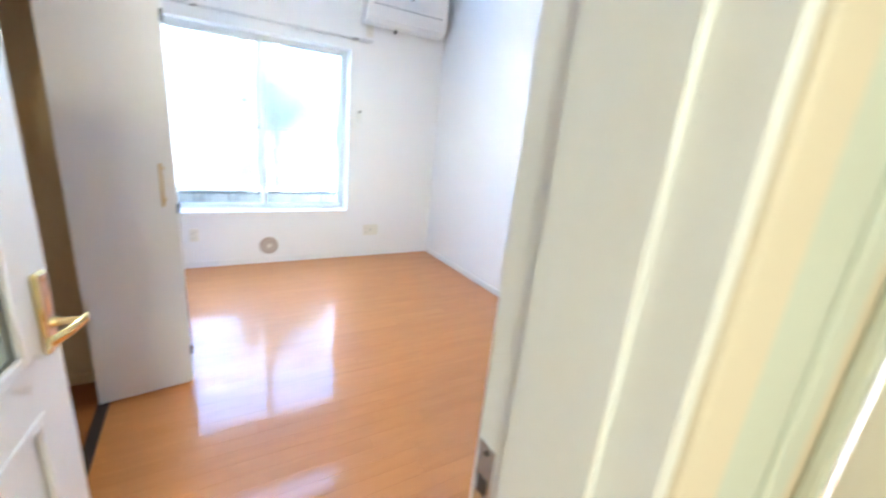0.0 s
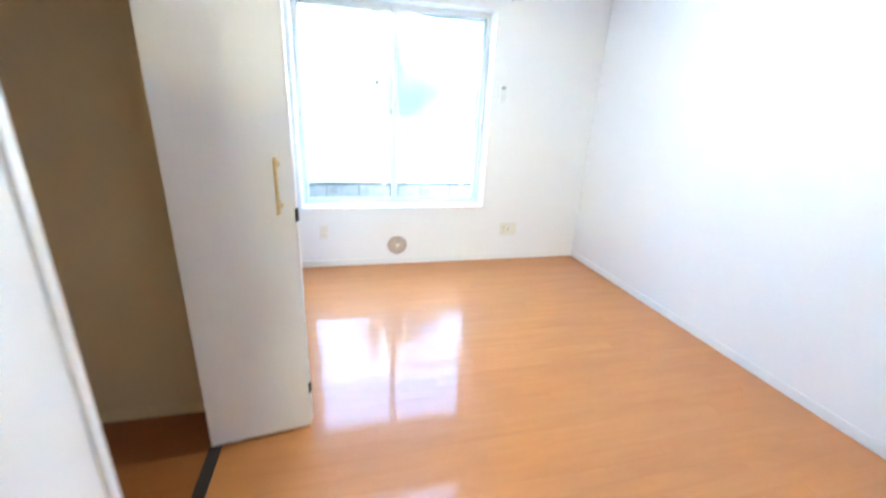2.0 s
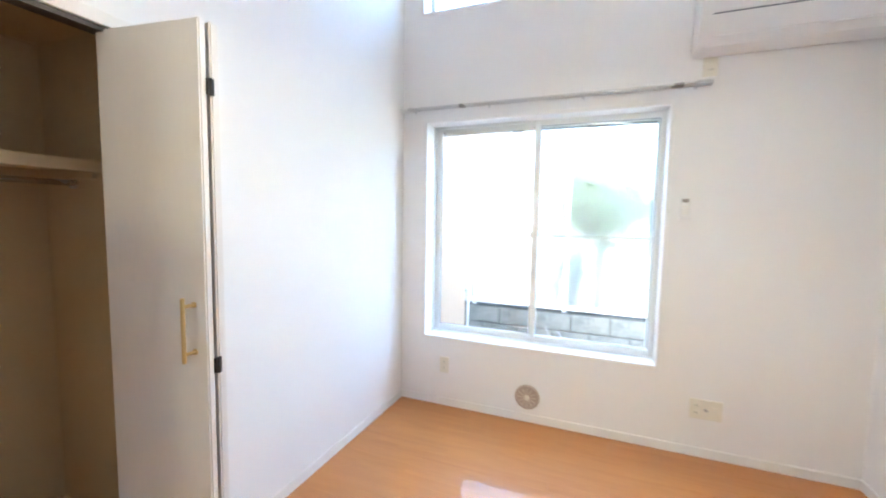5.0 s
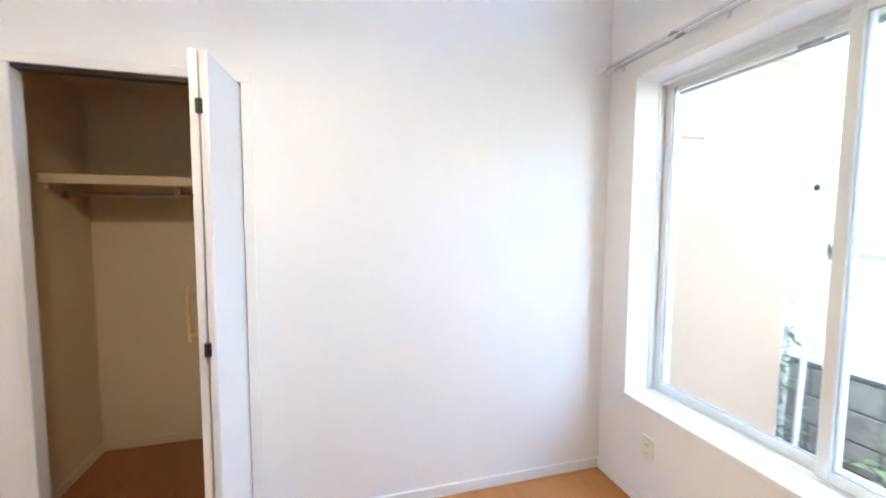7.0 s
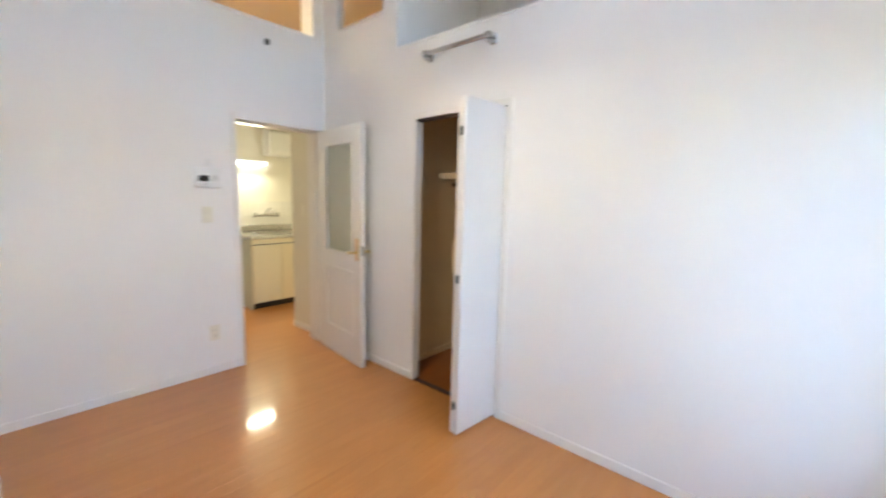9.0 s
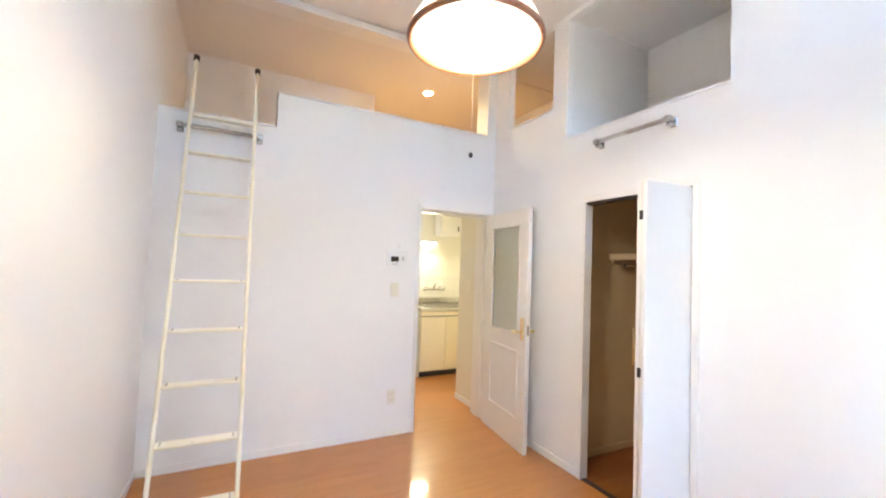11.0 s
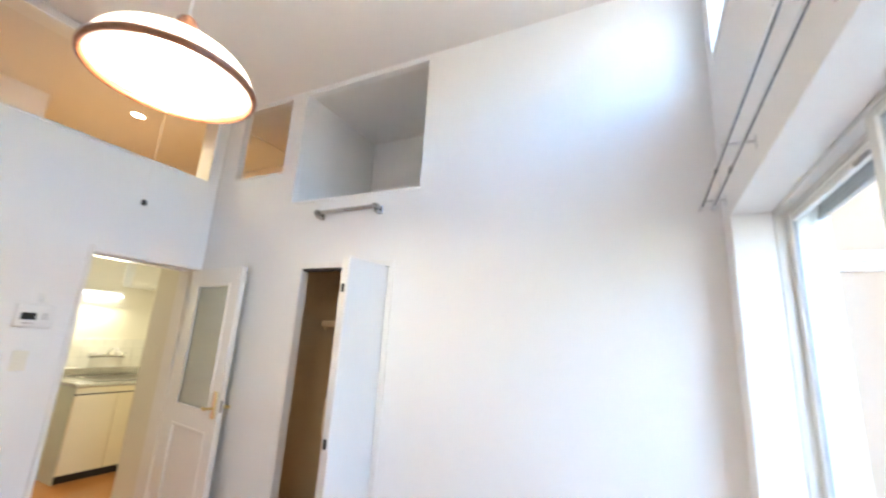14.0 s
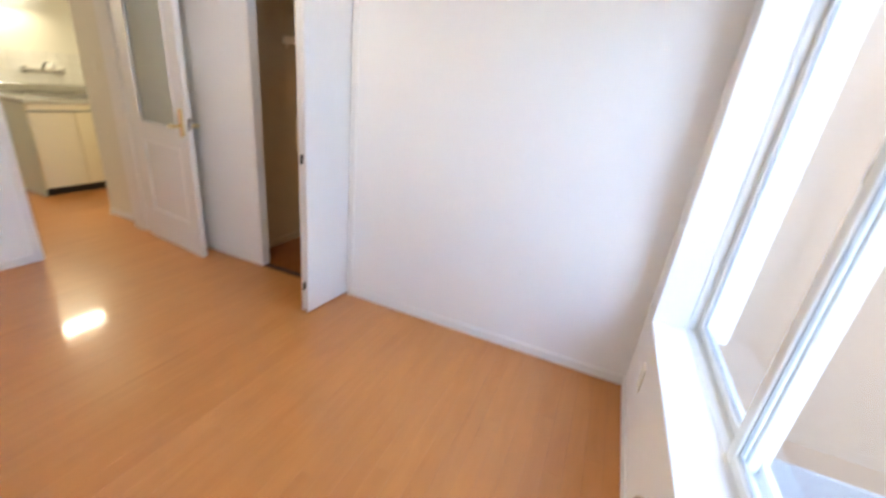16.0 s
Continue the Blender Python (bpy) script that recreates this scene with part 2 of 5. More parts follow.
# ---- mesh builder ----
class Shape:
    """Collects solids in world metres and turns them into one mesh."""

    def __init__(self):
        self.bm = bmesh.new()

    def _turned(self, verts, turn, at):
        if turn is not None:
            bmesh.ops.transform(self.bm, matrix=Matrix.Translation(at) @ turn @ Matrix.Translation(-Vector(at)), verts=verts)

    def box(self, x0, x1, y0, y1, z0, z1, bev=0.0, seg=1, turn=None, at=(0, 0, 0)):
        made = bmesh.ops.create_cube(self.bm, size=1.0)["verts"]
        for v in made:
            v.co = Vector(((x0 + x1) / 2 + v.co.x * (x1 - x0), (y0 + y1) / 2 + v.co.y * (y1 - y0), (z0 + z1) / 2 + v.co.z * (z1 - z0)))
        if bev:
            edges = list({e for v in made for e in v.link_edges})
            out = bmesh.ops.bevel(self.bm, geom=edges, offset=bev, segments=seg, profile=0.5, affect="EDGES")
            made = list({v for f in out["faces"] for v in f.verts} | {v for v in made if v.is_valid})
        self._turned(made, turn, at)
        return self

    def rod(self, a, b, r, r2=None, seg=14):
        a, b = Vector(a), Vector(b)
        d = b - a
        m = Matrix.Translation((a + b) / 2) @ d.to_track_quat("Z", "Y").to_matrix().to_4x4()
        bmesh.ops.create_cone(self.bm, cap_ends=True, segments=seg, radius1=r, radius2=r if r2 is None else r2, depth=d.length, matrix=m)
        return self

    def tube(self, points, r, seg=12, flat=1.0, up=(1, 0, 0)):
        """A bent pipe through the points."""
        pts = [Vector(p) for p in points]
        rings = []
        up = Vector(up)
        for k, p in enumerate(pts):
            d = (pts[min(k + 1, len(pts) - 1)] - pts[max(k - 1, 0)]).normalized()
            if abs(d.dot(up)) > 0.95:
                up = Vector((0, 1, 0)) if abs(d.y) < 0.9 else Vector((0, 0, 1))
            s = d.cross(up).normalized()
            u = s.cross(d).normalized()
            rings.append([self.bm.verts.new(p + r * (math.cos(2 * math.pi * j / seg) * s + flat * math.sin(2 * math.pi * j / seg) * u)) for j in range(seg)])
        for a, b in zip(rings, rings[1:]):
            for j in range(seg):
                self.bm.faces.new((a[j], a[(j + 1) % seg], b[(j + 1) % seg], b[j]))
        self.bm.faces.new(rings[0][::-1])
        self.bm.faces.new(rings[-1])
        return self

    def lathe(self, profile, centre, seg=48, axis="z", closed=False):
        """A turned body: profile rows (radius, height) about an axis through centre."""
        c = Vector(centre)
        rings = []
        for r, h in profile:
            ring = []
            for j in range(seg):
                a = 2 * math.pi * j / seg
                p = Vector((r * math.cos(a), r * math.sin(a), h))
                if axis == "y":
                    p = Vector((p.x, -p.z, p.y))
                ring.append(self.bm.verts.new(c + p))
            rings.append(ring)
        pairs = list(zip(rings, rings[1:])) + ([(rings[-1], rings[0])] if closed else [])
        for a, b in pairs:
            for j in range(seg):
                self.bm.faces.new((a[j], a[(j + 1) % seg], b[(j + 1) % seg], b[j]))
        if not closed:
            for ring, r in ((rings[0][::-1], profile[0][0]), (rings[-1], profile[-1][0])):
                if r > 1e-5:
                    self.bm.faces.new(ring)
        return self

    def prism(self, outline, axis, a, b, bev=0.0):
        """A flat outline of (u, v) drawn out from a to b along an axis: x -> (y, z), y -> (x, z), z -> (x, y)."""
        put = {"x": lambda u, v, w: (w, u, v), "y": lambda u, v, w: (u, w, v), "z": lambda u, v, w: (u, v, w)}[axis]
        lo = [self.bm.verts.new(put(u, v, a)) for u, v in outline]
        hi = [self.bm.verts.new(put(u, v, b)) for u, v in outline]
        k = len(outline)
        made = [self.bm.faces.new(lo[::-1]), self.bm.faces.new(hi)]
        for j in range(k):
            made.append(self.bm.faces.new((lo[j], lo[(j + 1) % k], hi[(j + 1) % k], hi[j])))
        if bev:
            bmesh.ops.bevel(self.bm, geom=list({e for f in made for e in f.edges}), offset=bev, segments=2, affect="EDGES")
        return self

    def done(self, name, mat, parent=None, smooth=False, local=False):
        """One mesh object. local: the numbers are already in the parent's own axes."""
        bmesh.ops.remove_doubles(self.bm, verts=self.bm.verts, dist=1e-6)
        bmesh.ops.recalc_face_normals(self.bm, faces=self.bm.faces)
        if parent is not None and not local:
            for v in self.bm.verts:
                v.co -= BASES[parent.name]
        me = bpy.data.meshes.new(name)
        self.bm.to_mesh(me)
        self.bm.free()
        me.materials.append(mat)
        if smooth:
            me.shade_smooth()
            me.set_sharp_from_angle(angle=radians(35))
        ob = new(name, me)
        ob.parent = parent
        BASES[ob.name] = BASES[parent.name] if parent is not None else Vector((0, 0, 0))
        return ob


BASES = {}


def thing(name, base, label, category, group="", kind=""):
    """An empty at a thing's base that carries its parts."""
    e = new(name)
    e.empty_display_size = 0.05
    e.location = base
    BASES[e.name] = Vector(base)
    return tagged(e, label, category, group, kind)


def holed(axis, a, b, u0, u1, z0, z1, holes):
    """A wall slab between planes a and b of an axis, over u and z, with rectangular holes (u0, u1, z0, z1) right through it."""
    us = sorted({u0, u1, *(h[0] for h in holes), *(h[1] for h in holes)})
    zs = sorted({z0, z1, *(h[2] for h in holes), *(h[3] for h in holes)})
    us, zs = [u for u in us if u0 <= u <= u1], [z for z in zs if z0 <= z <= z1]
    full = {}
    for i in range(len(us) - 1):
        for k in range(len(zs) - 1):
            cu, cz = (us[i] + us[i + 1]) / 2, (zs[k] + zs[k + 1]) / 2
            full[i, k] = not any(h[0] < cu < h[1] and h[2] < cz < h[3] for h in holes)
    s = Shape()
    put = (lambda w, u, z: (w, u, z)) if axis == "x" else (lambda w, u, z: (u, w, z))

    def quad(*pts):
        s.bm.faces.new([s.bm.verts.new(put(*p)) for p in pts])

    for (i, k), solid in full.items():
        if not solid:
            continue
        ua, ub, za, zb = us[i], us[i + 1], zs[k], zs[k + 1]
        for w in (a, b):
            quad((w, ua, za), (w, ub, za), (w, ub, zb), (w, ua, zb))
        if not full.get((i - 1, k)):
            quad((a, ua, za), (b, ua, za), (b, ua, zb), (a, ua, zb))
        if not full.get((i + 1, k)):
            quad((a, ub, za), (b, ub, za), (b, ub, zb), (a, ub, zb))
        if not full.get((i, k - 1)):
            quad((a, ua, za), (b, ua, za), (b, ub, za), (a, ub, za))
        if not full.get((i, k + 1)):
            quad((a, ua, zb), (b, ua, zb), (b, ub, zb), (a, ub, zb))
    return s


def structure(s, name, mat, label, category):
    return tagged(s.done(name, mat), label, category, kind="structure")


# ---- the room's shell ----
W, D, H = 2.77, 3.77, 3.50          # room width, depth, height
LOFT, KCEIL = 2.45, 2.30            # loft floor, kitchen ceiling
CL0, CL1, CLH = 1.19, 1.966, 1.977  # closet opening
NI0, NI1, NIZ = 0.975, 2.145, 2.49  # niche over the closet
DX0, DX1, DH = 0.050, 0.775, 1.98   # doorway
WX0, WX1, WZ0, WZ1 = 0.196, 1.763, 0.522, 2.098   # main window hole
VX0, VX1, VZ0, VZ1 = 0.155, 1.80, 2.87, 3.455      # high window hole
NT = 0.17                           # north wall thickness
WT = 0.06                           # west wall thickness
ST = 0.20                           # south wall thickness

structure(holed("x", -WT, 0.0, 0.0, D + NT, 0.0, H, [(CL0, CL1, -1, CLH), (NI0, NI1, NIZ, 3.46), (0.225, 0.815, 2.785, 3.46)]),
          "wall_west", WALL, "white papered wall with a closet, an alcove and a loft opening", "wall")
structure(holed("y", D, D + NT, 0.0, W, 0.0, H, [(WX0, WX1, WZ0, WZ1), (VX0, VX1, VZ0, VZ1)]),
          "wall_north", WALL, "white papered wall with a wide window and a high window", "wall")
structure(holed("x", W, W + 0.12, -2.3, D + NT, 0.0, H, []), "wall_east", WALL, "plain white papered wall", "wall")
structure(holed("y", -ST, 0.0, -0.12, W, 0.0, H, [(DX0 - 0.02, DX1 + 0.02, -1, DH + 0.02), (0.097, 2.02, 2.757, H + 1), (2.02, W + 1, 2.482, H + 1)]),
          "wall_south", WALL, "white papered wall with a doorway, stepping down as a loft parapet", "wall")
cap = Shape()
cap.box(0.097, 2.024, -ST - 0.004, 0.006, 2.757, 2.775, 0.002)
cap.box(2.026, W, -ST - 0.004, 0.006, 2.482, 2.499, 0.002)
structure(cap, "trim_parapet", TRIM, "narrow white wooden cap along the loft parapet", "trim")
sill = Shape()
sill.box(-WT - 0.004, 0.006, NI0, NI1, NIZ - 0.004, NIZ + 0.014, 0.002)
sill.box(-WT - 0.004, 0.006, 0.225, 0.815, 2.782, 2.797, 0.002)
structure(sill, "trim_alcove", TRIM, "thin white sills of the alcove and loft opening", "trim")

# ceilings
s = Shape()
s.box(-WT, W + 0.12, -0.11, D + NT, H, H + 0.12)
structure(s, "ceiling", CEIL, "smooth off-white papered ceiling", "ceiling")
s = Shape()
s.box(-1.1, W + 0.12, -2.5, -0.112, H - 0.03, H + 0.12)
s.box(-1.1, -WT - 0.002, -0.11, 2.35, H - 0.02, H + 0.12)
structure(s, "ceiling_loft", CEIL, "off-white papered ceiling of the loft", "ceiling")
s = Shape()
s.box(0.0, W, -0.13, 0.045, H - 0.064, H - 0.002, 0.003)
structure(s, "trim_ceiling_beam", TRIM, "white board where room and loft ceilings meet", "trim")
s = Shape()
s.box(-1.1, W + 0.12, -2.3, -ST - 0.002, KCEIL, LOFT)
s.box(-1.1, -WT - 0.002, -ST, NI0 - 0.09, KCEIL, LOFT)
structure(s, "floor_loft", CEIL, "loft floor slab over the kitchen", "floor")
s = Shape()
s.box(-1.0, W, -2.3, -ST - 0.005, LOFT, LOFT + 0.012)
s.box(-0.98, -WT - 0.003, -ST - 0.004, NI0 - 0.091, LOFT, LOFT + 0.012)
structure(s, "floor_loft_boards", LOFT_FLOOR, "varnished wooden floor of the loft", "floor")

# loft walls
s = Shape()
s.box(0.88, W, -1.40, -1.28, LOFT, H - 0.03)
s.box(0.88, 1.0, -2.3, -1.401, LOFT, H - 0.03)
s.box(-1.1, 1.0, -2.42, -2.3, LOFT, H - 0.03)
s.box(-1.1, -0.98, -2.3, 0.88, LOFT, H - 0.03)
structure(s, "wall_loft", WALL, "white papered walls closing the loft", "wall")
s = Shape()
s.box(-1.06, -WT - 0.002, NI0 - 0.09, NI0, 2.20, H - 0.02)
s.box(-1.06, -0.96, NI0 + 0.001, 2.30, 2.20, H - 0.02)
s.box(-0.959, -WT - 0.002, 2.20, 2.30, 2.20, H - 0.02)
s.box(-0.959, -WT - 0.002, NI0 + 0.001, 2.199, 2.40, NIZ)
structure(s, "wall_alcove", WALL, "white papered inside of the deep alcove", "wall")

# closet inside
s = Shape()
s.box(-1.05, -0.93, 0.86, 2.18, 0.0, 2.19)
s.box(-0.929, -WT - 0.005, 0.86, 0.97, 0.0, 2.19)
s.box(-0.929, -WT - 0.005, 2.07, 2.18, 0.0, 2.19)
s.box(-0.929, -WT - 0.005, 0.971, 2.069, 2.14, 2.19)
structure(s, "wall_closet", CLOSET, "plain beige lined inside of the closet", "wall")
s = Shape()
s.box(-0.93, -0.92, 0.972, 2.068, 0.0, 0.055, 0.002)
s.box(-0.919, -WT - 0.005, 0.971, 0.981, 0.0, 0.055, 0.002)
s.box(-0.919, -WT - 0.005, 2.059, 2.069, 0.0, 0.055, 0.002)
structure(s, "baseboard_closet", CLOSET, "low beige baseboard inside the closet", "baseboard")

# baseboards of the room
s = Shape()
BB, BT = 0.058, 0.009
for y0, y1 in ((0.80, CL0 - 0.024), (CL1 + 0.036, D - BT - 0.001)):
    s.box(0.0, BT, y0, y1, 0.0, BB, 0.002)
s.box(0.0, BT, BT, 0.80, 0.0, BB, 0.002)
s.box(0.0, W, D - BT, D, 0.0, BB, 0.002)
s.box(W - BT, W, BT, D - BT - 0.001, 0.0, BB, 0.002)
s.box(DX1 + 0.036, W - BT - 0.001, 0.0, BT, 0.0, BB, 0.002)
structure(s, "baseboard", TRIM, "low white baseboard along the foot of the walls", "baseboard")

# closet frame and tracks
s = Shape()
for y0, y1 in ((CL0 - 0.022, CL0 + 0.006), (CL1 - 0.006, CL1 + 0.034)):
    s.box(-WT - 0.004, 0.010, y0, y1, 0.0, CLH - 0.007, 0.002)
s.box(-WT - 0.004, 0.010, CL0 - 0.022, CL1 + 0.034, CLH - 0.006, CLH + 0.034, 0.002)
structure(s, "trim_closet", PAINT, "slim white painted frame round the closet opening", "trim")
s = Shape()
s.box(-0.045, 0.0, CL0 + 0.007, CL1 - 0.007, 0.0008, 0.004)
s.box(-0.05, 0.0, CL0 + 0.007, CL1 - 0.007, CLH - 0.022, CLH - 0.0065)
structure(s, "trim_closet_track", TRACK, "dark brown folding-door track in floor and head", "trim")

# door frame: jambs with a stop, casings
s = Shape()
for x0, x1, st0, st1 in ((DX0 - 0.02, DX0, DX0 + 0.001, DX0 + 0.012), (DX1, DX1 + 0.02, DX1 - 0.012, DX1 - 0.001)):
    s.box(x0, x1, -ST - 0.026, 0.008, 0.0, DH, 0.002)
    s.box(st0, st1, -0.174, -0.054, 0.0, DH - 0.001, 0.003)
s.box(DX0 - 0.02, DX1 + 0.02, -ST - 0.026, 0.008, DH + 0.001, DH + 0.021, 0.002)
s.box(DX0 + 0.013, DX1 - 0.013, -0.174, -0.054, DH - 0.012, DH, 0.003)
s.box(DX1 + 0.002, DX1 + 0.035, 0.0, 0.014, 0.0, DH + 0.05, 0.003)
structure(s, "trim_doorway", PAINT, "white painted door frame with a rebated stop", "trim")
s = Shape()
s.box(DX1 + 0.0205, DX1 + 0.11, -ST - 0.034, -ST - 0.001, 0.0, DH + 0.05, 0.003)
structure(s, "trim_doorway_casing", BEIGE, "beige painted casing on the kitchen side of the doorway", "trim")
s = Shape()
s.box(DX1 - 0.0015, DX1 + 0.001, -0.030, 0.004, 0.905, 1.015, 0.0005)
tagged(s.done("trim_strike_plate", STEEL), "steel strike plate let into the white door jamb", "strike plate", kind="structure")
s = Shape()
s.box(DX1 - 0.0025, DX1 - 0.0016, -0.024, -0.004, 0.932, 0.960)
s.rod((DX1 - 0.003, -0.014, 1.002), (DX1 - 0.001, -0.014, 1.002), 0.004)
s.rod((DX1 - 0.003, -0.014, 0.918), (DX1 - 0.001, -0.014, 0.918), 0.004)
tagged(s.done("trim_strike_hole", BLACK), "dark latch hole in the strike plate", "strike plate", kind="structure")

# kitchen shell
s = Shape()
s.box(-0.14, -0.02, -0.66, -ST - 0.003, 0.0, KCEIL)
s.box(-1.1, -0.141, -0.66, -0.56, 0.0, KCEIL)
s.box(-1.2, -1.1, -2.2, -0.56, 0.0, KCEIL)
s.box(-1.2, 1.62, -2.3, -2.2, 0.0, KCEIL)
s.box(1.5, 1.62, -2.199, -ST - 0.03, 0.0, KCEIL)
structure(s, "wall_kitchen", CREAM, "cream papered walls of the small kitchen", "wall")
s = Shape()
s.box(1.105, 1.62, -ST - 0.016, -ST - 0.001, 0.0, KCEIL)
structure(s, "wall_kitchen_lining", BEIGE, "beige papered kitchen side of the dividing wall", "wall")
s = Shape()
s.box(DX1 + 0.112, 1.020, -ST - 0.032, -ST - 0.001, 0.0, KCEIL - 0.01, 0.003)
s.box(1.023, 1.103, -ST - 0.040, -ST - 0.001, 0.0, KCEIL - 0.01, 0.005)
s.box(1.29, 1.36, -ST - 0.042, -ST - 0.017, 0.0, KCEIL - 0.01, 0.005)
structure(s, "trim_kitchen_post", SAGE, "pale sage painted upright trim on the kitchen wall", "trim")
s = Shape()
s.box(-0.02, -0.012, -0.66, -ST - 0.004, 0.0, BB, 0.002)
s.box(-0.14, -0.012, -0.668, -0.661, 0.0, BB, 0.002)
structure(s, "baseboard_kitchen", TRIM, "low white baseboard in the kitchen", "baseboard")


# ---- door between kitchen and room ----
def lever(s, x, y, z, out, way):
    """A flat blade lever: a spindle at (x, y, z) standing out along y by out, then a blade along x by way, easing back to the door."""
    side = 1 if out > 0 else -1
    s.rod((x, y, z), (x, y + 0.012 * side, z), 0.013, 0.010)
    s.tube([(x, y, z), (x, y + out * 0.5, z), (x + 0.002 * way, y + out * 0.93, z)], 0.0085, 16, 1.0, (0, 0, 1))
    pts = [(x - 0.010 * way, y + out * 1.03, z + 0.001), (x, y + out, z), (x + 0.03 * way, y + out * 0.93, z - 0.001), (x + 0.052 * way, y + out * 0.80, z - 0.003), (x + 0.072 * way, y + out * 0.62, z - 0.005), (x + 0.084 * way, y + out * 0.50, z - 0.006)]
    s.tube(pts, 0.0040, 16, 3.0, (0, 0, 1))
    s.lathe([(0.0, -0.004), (0.0115, -0.004), (0.012, 0.0), (0.0115, 0.004), (0.0, 0.004)], (x + 0.0825 * way, y + out * 0.505, z - 0.006), seg=20, axis="y")
    return s


door = thing("door_1", (0.077, 0.022, 0.004), "open white panelled door with an obscured glass light and brass lever", "door", kind="structure")
door.rotation_euler[2] = radians(83.4)
LW, LH, LT = 0.735, 1.968, 0.036
GX0, GX1, GZ0, GZ1 = 0.128, LW - 0.130, 0.914, 1.840
PX0, PX1, PZ0, PZ1 = 0.124, LW - 0.122, 0.232, 0.785
leaf = Shape()
for x0, x1, z0, z1 in ((0, PX0, 0, LH), (PX1, LW, 0, LH), (PX0, PX1, GZ1, LH), (PX0, PX1, PZ1, GZ0), (PX0, PX1, 0, PZ0), (PX0, GX0, GZ0, GZ1), (GX1, PX1, GZ0, GZ1)):
    leaf.box(x0, x1, 0, LT, z0, z1)
leaf.box(PX0, PX1, 0.012, LT - 0.012, PZ0, PZ1)
leaf.done("leaf", PAINT, door, local=True)
bead = Shape()
for x0, x1, z0, z1 in ((GX0, GX1, GZ0, GZ1), (PX0, PX1, PZ0, PZ1)):
    for face in (-0.004, LT - 0.010):
        for a0, a1, b0, b1 in ((x0 - 0.006, x0 + 0.018, z0 - 0.006, z1 + 0.006), (x1 - 0.018, x1 + 0.006, z0 - 0.006, z1 + 0.006), (x0 + 0.0185, x1 - 0.0185, z0 - 0.006, z0 + 0.018), (x0 + 0.0185, x1 - 0.0185, z1 - 0.018, z1 + 0.006)):
            bead.box(a0, a1, face, face + 0.014, b0, b1, 0.0045, 2)
bead.done("bead", PAINT, door, local=True)
s = Shape()
s.box(GX0 - 0.003, GX1 + 0.003, 0.016, 0.020, GZ0 - 0.003, GZ1 + 0.003)
g = s.done("pane", FROST, door, local=True)
tagged(g, "pale green obscured glass")
s = Shape()
for x0, x1, z0, z1 in ((GX0 + 0.0185, GX0 + 0.0205, GZ0 + 0.018, GZ1 - 0.018), (GX1 - 0.0205, GX1 - 0.0185, GZ0 + 0.018, GZ1 - 0.018), (GX0 + 0.022, GX1 - 0.022, GZ0 + 0.0185, GZ0 + 0.0205), (GX0 + 0.022, GX1 - 0.022, GZ1 - 0.0205, GZ1 - 0.0185)):
    s.box(x0, x1, 0.0145, 0.0215, z0, z1)
s.done("gasket", SEAL, door, local=True)
hx = LW - 0.052
s = Shape()
for y0, y1 in ((-0.013, 0.0), (LT, LT + 0.013)):
    s.box(hx - 0.021, hx + 0.021, y0, y1, 0.890, 1.070, 0.0060, 4)
for y in (-0.0136, LT + 0.0136):
    s.rod((hx, y - 0.001, 1.052), (hx, y + 0.001, 1.052), 0.004)
    s.rod((hx, y - 0.001, 0.908), (hx, y + 0.001, 0.908), 0.004)
hp = tagged(s.done("handle", BRASS, door, smooth=True, local=True), "polished brass handle plate and lever")
s = Shape()
for y0, y1 in ((-0.0138, -0.012), (LT + 0.012, LT + 0.0138)):
    s.box(hx - 0.0155, hx + 0.0155, y0, y1, 0.897, 1.063, 0.0008)
tagged(s.done("face", ROSE, hp, local=True), "satin copper-gold plate face")
s = Shape()
lever(s, hx, -0.012, 0.958, -0.056, -1)
lever(s, hx, LT + 0.012, 0.958, 0.056, -1)
s.done("lever", BRASS, hp, smooth=True, local=True)
s = Shape()
s.box(LW - 0.001, LW + 0.0015, 0.008, 0.028, 0.935, 1.015)
s.box(LW, LW + 0.010, 0.011, 0.025, 0.965, 0.985, 0.002)
s.done("latch", STEEL, door, local=True)
for z in (0.22, 1.0, 1.74):
    s = Shape()
    s.rod((-0.006, -0.003, z - 0.05), (-0.006, -0.003, z + 0.05), 0.006)
    s.box(-0.004, 0.001, -0.001, 0.03, z - 0.05, z + 0.05)
    s.done("hinge", PAINT, door, local=True)
s = Shape()
s.box(0.66, 0.70, LT, LT + 0.012, LH - 0.05, LH - 0.02, 0.002)
s.rod((0.68, LT + 0.01, LH - 0.035), (0.68, LT + 0.035, LH - 0.035), 0.008)
s.done("stop", STEEL, door, local=True)

# ---- closet ----
closet = thing("door_2", (0.0, 1.94, 0.0), "folded-open white bifold closet door with gold pull", "closet door", kind="structure")


def slab(a, b, thick, side):
    """A door panel's outline from a to b, its body to one side of that line."""
    a, b = Vector(a), Vector(b)
    n = Vector((-(b - a).y, (b - a).x)).normalized() * thick * side
    return [tuple(p) for p in (a, b, b + n, a + n)]


